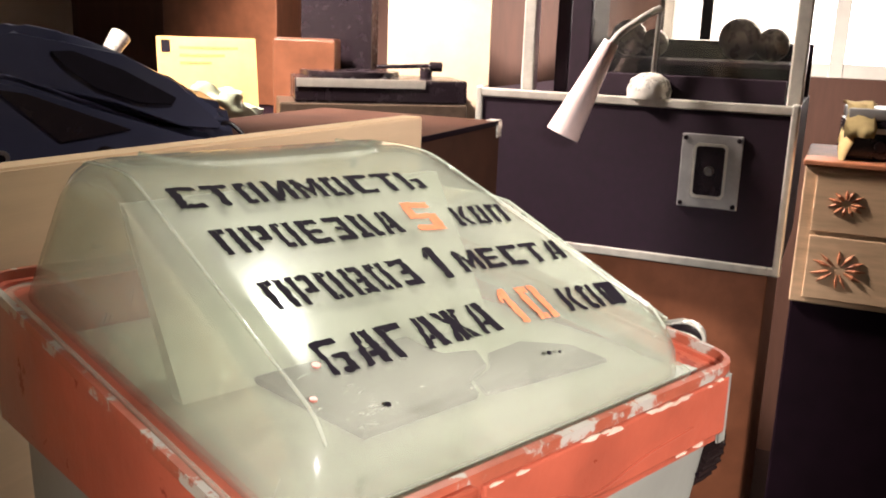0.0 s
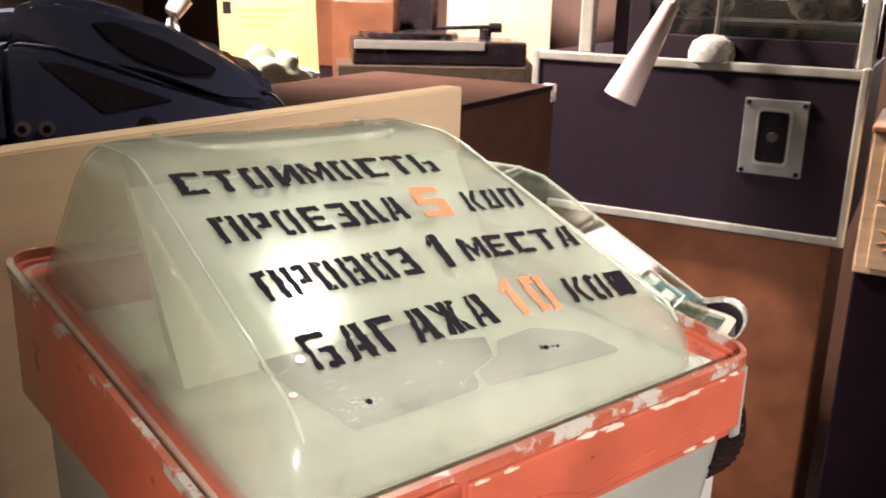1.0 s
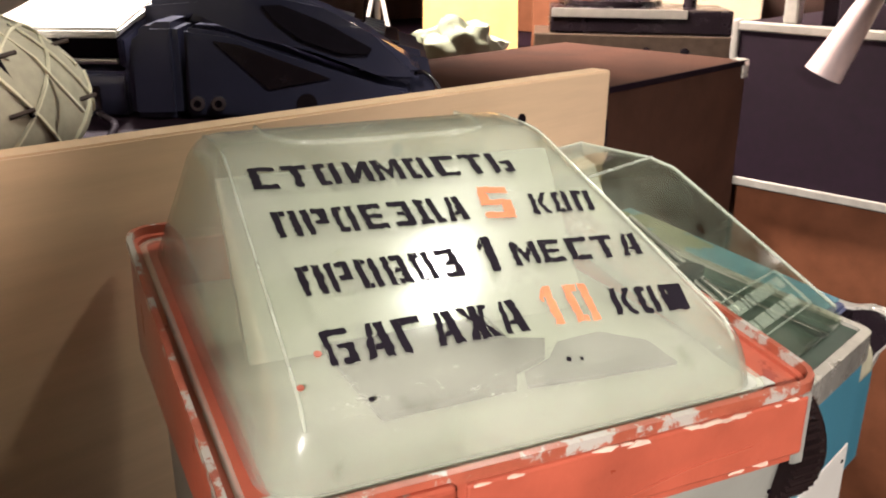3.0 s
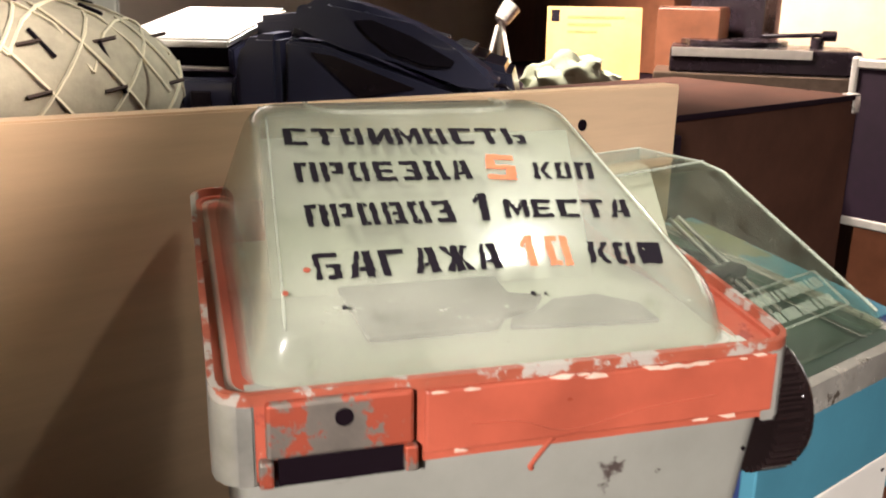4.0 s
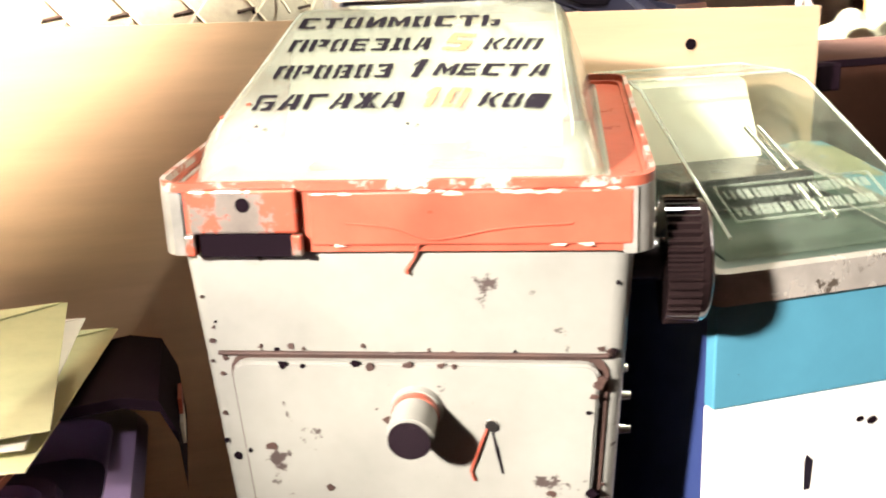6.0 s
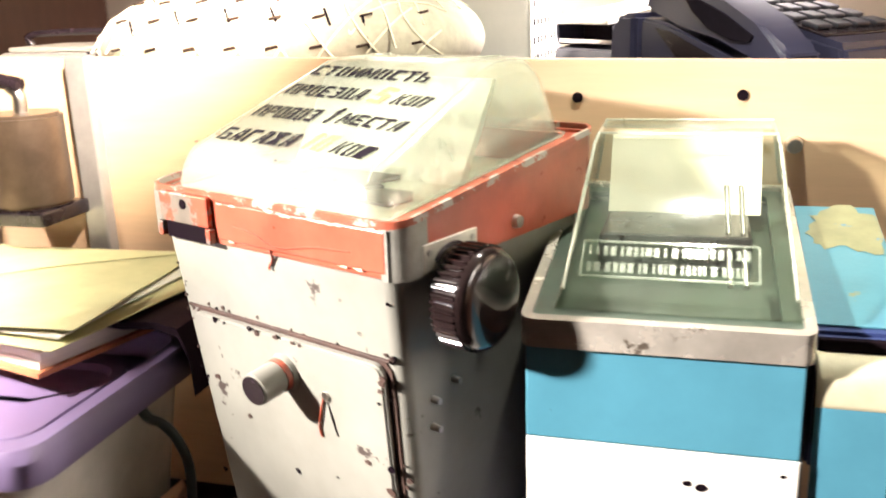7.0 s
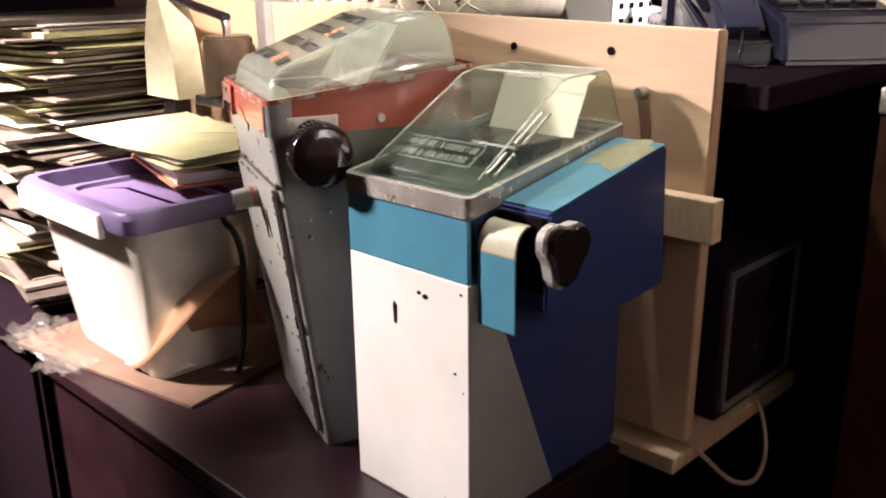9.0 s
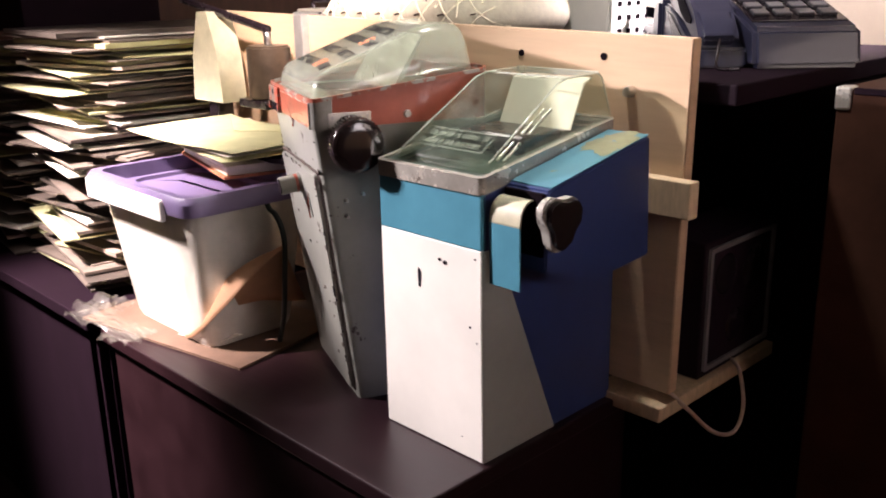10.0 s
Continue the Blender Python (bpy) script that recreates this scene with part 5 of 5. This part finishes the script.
def build_recorder():
    r = thing("tape_recorder", pose(-0.72, 0.2, 0.505), "grey metal tape recorder behind the board", "recorder")
    part("body", box(-0.11, -0.06, 0.0005, 0.11, 0.08, 0.075, 0.006), M_ZINC, r)
    part("top_plate", box(-0.10, -0.05, 0.0755, 0.10, 0.07, 0.082, 0.002), M_SILVER, r)
    part("handle", tube(smooth_path([(-0.10, 0, 0.08), (-0.09, 0, 0.098), (0.09, 0, 0.098), (0.10, 0, 0.08)]), 0.005, 8), M_BLACK, r, smooth=60)
    for x in (-0.09, 0.09):
        part("button", cyl((x, -0.06, 0.05), (x, -0.07, 0.05), 0.012, n=16), M_BLACK, r, smooth=40)


build_recorder()


def build_stand_clutter():
    """A small chrome tripod lamp among the far things and a radio under a cloth on the drawers."""
    k = thing("tripod", pose(1.30, 1.36, 0.37, 0, 0, 20), "small folded chrome tripod standing on the far table", "tripod")
    part("head", cyl((0, 0, 0.20), (0.03, -0.02, 0.245), 0.022, 0.028, n=20, bevel=0.003), M_CHROME, k, smooth=40)
    part("column", cyl((0, 0, 0.06), (0, 0, 0.21), 0.008, n=12), M_STEEL, k, smooth=40)
    for w in (20, 140, 260):
        c, d = math.cos(radians(w)), math.sin(radians(w))
        leg = part("leg", tube([(0.008 * c, 0.008 * d, 0.19), (0.055 * c, 0.055 * d, 0.006)], 0.006, 8), M_WHITE_PLASTIC, k, "white enamelled leg", smooth=50)
        part("rubber_foot", cyl((0.055 * c, 0.055 * d, 0.0005), (0.054 * c, 0.054 * d, 0.012), 0.009, n=10), M_BLACK, leg)
        part("brace", tube([(0.006 * c, 0.006 * d, 0.09), (0.036 * c, 0.036 * d, 0.08)], 0.004, 6), M_STEEL, k)
    r = thing("radio", pose(1.40, -0.49, 0.4422, 0, 0, 4), "dark table radio with a pale top on the drawers", "radio")
    part("body", box(-0.055, -0.10, 0.0005, 0.08, 0.085, 0.075, 0.005), M_BLACK, r, smooth=40)
    part("top_panel", box(-0.052, -0.097, 0.0755, 0.077, 0.082, 0.098, 0.004), M_ZINC, r, "pale grey top panel", smooth=40)
    part("front_bar", box(-0.058, -0.09, 0.052, -0.0553, 0.075, 0.062, 0.001), M_SILVER, r)
    for y in (-0.06, -0.02, 0.02):
        part("dial", cyl((-0.0555, y, 0.028), (-0.064, y, 0.028), 0.010, n=16), M_KEY, r, smooth=40)
    b = bmesh.new()
    rows = []
    for i in range(13):
        u = i / 12
        row = []
        for j in range(13):
            v = j / 12
            y = 0.035 + 0.075 * v
            drop = max(0.0, y - 0.088) * 3.6 + max(0.0, 0.35 - u) * 0.17
            row.append(b.verts.new((-0.075 + 0.11 * u + 0.006 * noise.noise((u * 4, v * 4, 2)), y - 0.02 * (y > 0.09) + 0.008 * noise.noise((u * 5, v * 5, 9)), 0.1045 - drop + 0.010 * abs(noise.noise((u * 5, v * 5, 4))))))
        rows.append(row)
    for i in range(12):
        for j in range(12):
            b.faces.new((rows[i][j], rows[i + 1][j], rows[i + 1][j + 1], rows[i][j + 1]))
    cloth = part("cloth", b, M_CLOTH, smooth=60)
    cloth.modifiers.new("thickness", "SOLIDIFY").thickness = 0.002
    cloth.matrix_world = pose(1.40, -0.49, 0.4422, 0, 0, 4)
    tagged(cloth, "yellowed crumpled cloth draped over the radio", "cloth")


build_stand_clutter()
carton("carton", 1.99, 0.62, 0.372, 2.19, 0.93, 0.90, M_CARD_PALE, "pale carton standing behind the record player", turn=23)
carton("loudspeaker", 1.93, 0.99, 0.372, 2.15, 1.21, 0.97, M_BLACK, "tall black loudspeaker box behind the record player", "speaker", turn=23)
carton("wooden_box", 1.74, 0.99, 0.372, 1.88, 1.17, 0.615, M_WOOD_RED, "small red-brown wooden box", turn=23)
carton("cabinet", 2.2, 1.45, 0.372, 2.45, 1.95, 0.95, M_WOOD_RED, "red-brown cabinet on the far table", "cabinet")

# ---- left of the table: bin, envelopes, magazines, press ----
def build_bin():
    b = thing("storage_bin", pose(-0.57, -0.275, 0.006), "translucent plastic storage bin with a purple lid", "bin")
    T = Matrix.Translation((0.57, 0.275, -0.006))
    x0, x1, y0, y1, zt = -0.775, -0.375, -0.42, -0.13, 0.282
    def r(z, i):
        return [(x, y, z) for x, y in rounded(x0 + i, y0 + i, x1 - i, y1 - i, 0.03)]
    rings = [r(0.0075, 0.055), r(0.02, 0.05), r(zt, 0.02), r(zt, 0.024), r(0.025, 0.054), r(0.0125, 0.06)]
    tub = part("tub", loft(rings), M_BIN, b, "frosted translucent tub", m=T, smooth=50)
    tub.visible_shadow = False
    lid = loft([r(zt - 0.012, 0.004), r(zt + 0.012, 0.0), r(zt + 0.022, 0.006), r(zt + 0.022, 0.022), r(zt - 0.004, 0.030), r(zt - 0.006, 0.055), r(zt + 0.001, 0.058), r(zt + 0.001, 0.066), r(zt - 0.006, 0.069), r(zt - 0.006, 0.12)])
    part("lid", lid, M_PURPLE, b, "purple snap-on lid", m=T, smooth=50)
    part("clip", box(-0.745, y0 - 0.007, zt - 0.026, -0.45, y0 + 0.004, zt + 0.013, 0.003), M_WHITE_PLASTIC, b, "pale side clip", m=T)
    rnd = random.Random(2)
    for k in range(6):
        x = -0.71 + 0.05 * k
        part("folder", box(x, y0 + 0.075, 0.0145, x + 0.012, y1 - 0.075, 0.21 + 0.03 * rnd.random(), 0.001), rnd.choice((M_PAPER, M_PAPER_OLD, M_PAPER_DARK)), b, m=T)


def sheet(name, cx, cy, z, w, d, h, turn, material, label, category, group, bend=0.0, tilt=(0, 0)):
    bm = bmesh.new()
    nx = 6
    rings = []
    for i in range(nx + 1):
        u = i / nx - 0.5
        zz = bend * (u * u * 4)
        rings.append([(u * w, -d / 2, zz), (u * w, d / 2, zz), (u * w, d / 2, zz + h), (u * w, -d / 2, zz + h)])
    bm = loft(rings)
    ob = part(name, bm, material)
    ob.matrix_world = pose(cx, cy, z, tilt[0], tilt[1], turn)
    return tagged(ob, label, category, group)


def envelope(cx, cy, z, w, d, turn, material):
    """A slightly padded large envelope with its flap folded over."""
    e = thing("envelope", pose(cx, cy, z, 0, 0, turn), "yellowed large envelope lying on the papers", "envelope", "papers on the bin")
    nx, ny = 16, 10

    def lift(u, v):
        return 0.010 * max(0.0, -u) ** 3 + 0.0012 * noise.noise((u * 2.2 + cx * 40, v * 2.2, z * 90))

    b = bmesh.new()
    grid = {}
    for side in (0, 1):
        for i in range(nx + 1):
            for j in range(ny + 1):
                u, v = 2 * i / nx - 1, 2 * j / ny - 1
                fat = 0.0042 * (1 - u ** 4) * (1 - v ** 4) + 0.0008
                grid[side, i, j] = b.verts.new((u * w / 2, v * d / 2, lift(u, v) + 0.0015 + side * fat))
    for side in (0, 1):
        for i in range(nx):
            for j in range(ny):
                b.faces.new([grid[side, a, c] for a, c in ((i, j), (i + 1, j), (i + 1, j + 1), (i, j + 1))])
    for i in range(nx):
        for j in (0, ny):
            b.faces.new((grid[0, i, j], grid[0, i + 1, j], grid[1, i + 1, j], grid[1, i, j]))
    for j in range(ny):
        for i in (0, nx):
            b.faces.new((grid[0, i, j], grid[0, i, j + 1], grid[1, i, j + 1], grid[1, i, j]))
    part("body", b, material, e, smooth=40)
    f = bmesh.new()
    top = []
    for i in range(9):
        u = 2 * i / 8 - 1
        row = []
        for j in range(5):
            v = 1 - 0.95 * (1 - abs(u)) * j / 4
            fat = 0.0042 * (1 - u ** 4) * (1 - v ** 4) + 0.0008
            row.append(f.verts.new((u * w / 2 * 0.985, v * d / 2 * 0.985, lift(u, v) + 0.0024 + fat)))
        top.append(row)
    for i in range(8):
        for j in range(4):
            f.faces.new((top[i][j], top[i + 1][j], top[i + 1][j + 1], top[i][j + 1]))
    bmesh.ops.remove_doubles(f, verts=f.verts[:], dist=1e-5)
    part("flap", f, material, e, "triangular folded flap").modifiers.new("thickness", "SOLIDIFY").thickness = 0.0008


def build_papers():
    rnd = random.Random(11)
    z = 0.3045
    sheet("folder", -0.595, -0.15, z, 0.31, 0.195, 0.005, -15, M_FLOWER, "red-edged folder on the bin lid", "folder", "papers on the bin")
    z += 0.0056
    for k in range(2):
        sheet("notebook", -0.595 + rnd.uniform(-0.005, 0.005), -0.149, z, 0.30, 0.185, 0.0085, -15 + rnd.uniform(-2.5, 2.5), M_PAPER, "white notebook in the pile on the bin", "notebook", "papers on the bin")
        z += 0.0091
    # dark wallet drooping over the rim of the bin
    rows = []
    for x, zz in ((-0.50, z), (-0.43, z + 0.001), (-0.385, z + 0.006), (-0.362, z), (-0.352, z - 0.025), (-0.350, z - 0.062)):
        y = -0.19 - 0.025 * min(1.0, (x + 0.56) / 0.17)
        rows.append([(x, y, zz), (x, -0.09, zz), (x, -0.09, zz + 0.008), (x, y, zz + 0.008)])
    wallet = tagged(part("document_wallet", loft(rows), M_WOOD_DARK, smooth=30), "dark document wallet drooping over the bin rim", "wallet", "papers on the bin")
    part("label_tab", box(-0.3515, -0.175, z - 0.022, -0.3485, -0.145, z - 0.010, 0.0005), M_RED, wallet, "red label tab")
    part("label_tab", box(-0.3515, -0.186, z - 0.040, -0.3485, -0.150, z - 0.024, 0.0005), M_PAPER, wallet, "white paper label")
    z += 0.0155
    for k, (cx, cy, w, d, t, m) in enumerate(((-0.575, -0.170, 0.33, 0.23, -9, M_PAPER_OLD), (-0.59, -0.172, 0.33, 0.23, -3, M_PAPER), (-0.605, -0.180, 0.36, 0.25, 4, M_PAPER_OLD))):
        envelope(cx, cy, z, w, d, t, m)
        z += 0.0075
    # magazines stacked on a low stand
    s = slab_table("low_stand", -2.05, -0.86, -0.42, 0.38, -0.03, "low dark stand under the magazines")
    # Solid dark panels added to keep the shaded space below the stand black.
    part("front_panel", box(-0.55, -0.37, 0.0, 0.57, -0.35, 0.70, 0.002), M_WOOD_DARK, s)
    part("side_panel", box(0.555, -0.349, 0.0, 0.575, 0.37, 0.70, 0.002), M_WOOD_DARK, s)
    for cx, top in ((-1.14, 0.55), (-1.62, 0.50)):
        z = -0.0295
        while z < top:
            h = rnd.choice((0.002, 0.003, 0.003, 0.004, 0.005, 0.007, 0.010))
            mt = rnd.choice((M_PAPER, M_PAPER_OLD, M_PAPER_DARK, M_PAPER_DARK, M_PAPER_DARK, M_PAPER_DARK))
            lab = {M_PAPER: "white-edged magazine in a tall stack", M_PAPER_OLD: "yellowed magazine in a tall stack", M_PAPER_DARK: "dark-covered magazine in a tall stack"}[mt]
            bend = rnd.choice((0.0, 0.0, 0.002))
            sheet("magazine", cx + rnd.uniform(-0.04, 0.04), -0.06 + rnd.uniform(-0.05, 0.05), z, 0.44 + rnd.uniform(-0.13, 0.02), 0.5 + rnd.uniform(-0.15, 0.03), h, rnd.uniform(-13, 13), mt, lab, "magazine", "tall stacks of magazines", bend)
            z += h + 0.0008 + bend
    carton("record_box", -1.78, -0.25, 0.535, -1.42, 0.12, 0.66, M_WOOD_DARK, "dark brown box on top of the magazines")
    # cardboard under the bin
    sheet("cardboard_sheet", -0.575, -0.278, 0.0008, 0.46, 0.28, 0.005, 10.5, M_CARDBOARD, "creased brown cardboard sheet lying on the table", "cardboard", "")
    # brown wrapping paper between bin and fare box, and crumpled clear film
    ridge = smooth_path([(-0.565, -0.352, 0.012), (-0.50, -0.356, 0.062), (-0.435, -0.350, 0.115), (-0.385, -0.31, 0.165), (-0.352, -0.25, 0.198)], 4)
    b = bmesh.new()
    grid = []
    for i, p in enumerate(ridge):
        u = i / (len(ridge) - 1)
        row = []
        for j in range(-4, 6):
            if j <= 0:
                q = p + Vector((0.03, -0.022, -0.042)) * (-j / 4) * (0.15 + 0.85 * math.sin(math.pi * min(1, 0.12 + u * 0.9)))
            else:
                q = p + Vector((-0.008, 0.05, -0.02 - 0.5 * p.z)) * (j / 5) * u
            q += Vector((0, 0, 0.006 * u * noise.noise((u * 5, j * 0.6, 1.5))))
            row.append(b.verts.new((q.x, q.y, max(q.z, 0.0075))))
        grid.append(row)
    for i in range(len(grid) - 1):
        for j in range(9):
            b.faces.new((grid[i][j], grid[i + 1][j], grid[i + 1][j + 1], grid[i][j + 1]))
    wrap = tagged(part("wrapping_paper", b, M_KRAFT, smooth=40), "creased brown wrapping paper beside the bin", "paper")
    wrap.modifiers.new("thickness", "SOLIDIFY").thickness = 0.0012
    b = bmesh.new()
    rows = [[b.verts.new((-0.545 + 0.028 * i + 0.006 * j, -0.37 + 0.004 * i + 0.008 * j, 0.0075 + (0.002 * i + 0.0035 * i * j / 5) * (i > 0))) for j in range(6)] for i in range(5)]
    for i in range(4):
        for j in range(5):
            b.faces.new((rows[i][j], rows[i + 1][j], rows[i + 1][j + 1], rows[i][j + 1]))
    scrap = tagged(part("paper_scrap", b, M_PAPER, smooth=40), "white paper scrap on the cardboard", "paper")
    scrap.modifiers.new("thickness", "SOLIDIFY").thickness = 0.0008
    tagged(part("wire", tube(smooth_path([(-0.394, -0.25, 0.276), (-0.382, -0.25, 0.258), (-0.366, -0.25, 0.252), (-0.351, -0.25, 0.235), (-0.3425, -0.25, 0.205), (-0.345, -0.252, 0.15), (-0.352, -0.255, 0.07), (-0.365, -0.26, 0.0105)]), 0.005, 8), M_WIRE, smooth=60), "dark green insulated wire hanging beside the bin", "wire")
    for cx, cy, cz, sx, sy, amp, seed in ((-0.68, -0.445, 0.012, 0.24, 0.05, 0.022, 1), (-0.77, -0.41, 0.016, 0.10, 0.08, 0.03, 2), (-0.59, -0.46, 0.010, 0.09, 0.035, 0.02, 3)):
        g = bmesh.new()
        nn = 18
        gv = [[g.verts.new((sx * (i / nn - 0.5), sy * (j / nn - 0.5), amp * (0.9 * abs(noise.noise((i / nn * 3, j / nn * 3, seed * 3.1))) + 0.5 * noise.noise((i / nn * 8, j / nn * 8, seed * 1.7))))) for j in range(nn + 1)] for i in range(nn + 1)]
        for i in range(nn):
            for j in range(nn):
                g.faces.new((gv[i][j], gv[i + 1][j], gv[i + 1][j + 1], gv[i][j + 1]))
        film = part("plastic_film", g, M_FILM, smooth=25)
        film.matrix_world = pose(cx, cy, cz, 12 if seed > 3 else 0, 0, 10 * seed)
        film.visible_shadow = False
        tagged(film, "crumpled clear plastic film", "film", "scraps of plastic film")


def build_press():
    p = thing("parcel_scale", pose(-0.72, 0.0, 0.0), "old metal scale with a grey cylindrical weight", "scale")
    T = Matrix.Translation((0.72, 0, 0))
    part("weight", cyl((-0.635, -0.06, 0.418), (-0.635, -0.06, 0.525), 0.045, n=32, bevel=0.004), M_IRON, p, "grey cylindrical weight", m=T, smooth=40)
    part("hook", tube(smooth_path([(-0.635, -0.06, 0.524), (-0.635, -0.06, 0.545), (-0.645, -0.06, 0.555)]), 0.008, 8), M_STEEL, p, m=T, smooth=50)
    part("beam", tube([(-0.63, -0.06, 0.556), (-0.78, -0.07, 0.585), (-0.93, -0.08, 0.615)], 0.009, 8), M_BLACK, p, m=T, smooth=50)
    part("stand", box(-0.60, -0.02, 0.0005, -0.57, -0.001, 0.585, 0.003), M_ZINC, p, m=T)
    part("bracket", box(-0.69, -0.105, 0.40, -0.59, -0.0205, 0.4175, 0.003), M_BLACK, p, m=T)
    b = [[(-0.82 + sx, y, 0.30 + sz) for sx, sz in ((-0.06, 0.1), (0.06, 0.1), (0.05, 0.2), (0.02, 0.29), (-0.02, 0.29), (-0.05, 0.2))] for y in (-0.1, -0.04)]
    part("dial_body", loft(b), M_CREAM_PATCH, p, "cream enamel scale body", m=T, smooth=40)
    part("dial_post", box(-0.84, -0.09, 0.0005, -0.80, -0.05, 0.399, 0.003), M_BLACK, p, m=T)


build_bin()
build_papers()
build_press()


# ---- pendants added out of view, one for each light ----
for eye in (KEY_LAMP, FILL_LAMP, EAST_LAMP, BIN_FILL, BACK_FILL, REAR_FILL, NORTH_FILL):
    l = thing("added_pendant", pose(eye[0], eye[1], room["z1"]), "plain unseen pendant, added to carry a light", "lamp", "ceiling lamps")
    part("rose", cyl((0, 0, -0.001), (0, 0, -0.02), 0.04, n=20), M_WHITE_PLASTIC, l, smooth=40)
    part("stem", cyl((0, 0, -0.02), (0, 0, eye[2] - room["z1"] + 0.03), 0.006, n=10), M_BLACK, l)
    part("cap", cyl((0, 0, eye[2] - room["z1"] + 0.04), (0, 0, eye[2] - room["z1"] + 0.012), 0.02, 0.06, n=24), M_WHITE_PLASTIC, l, smooth=40)
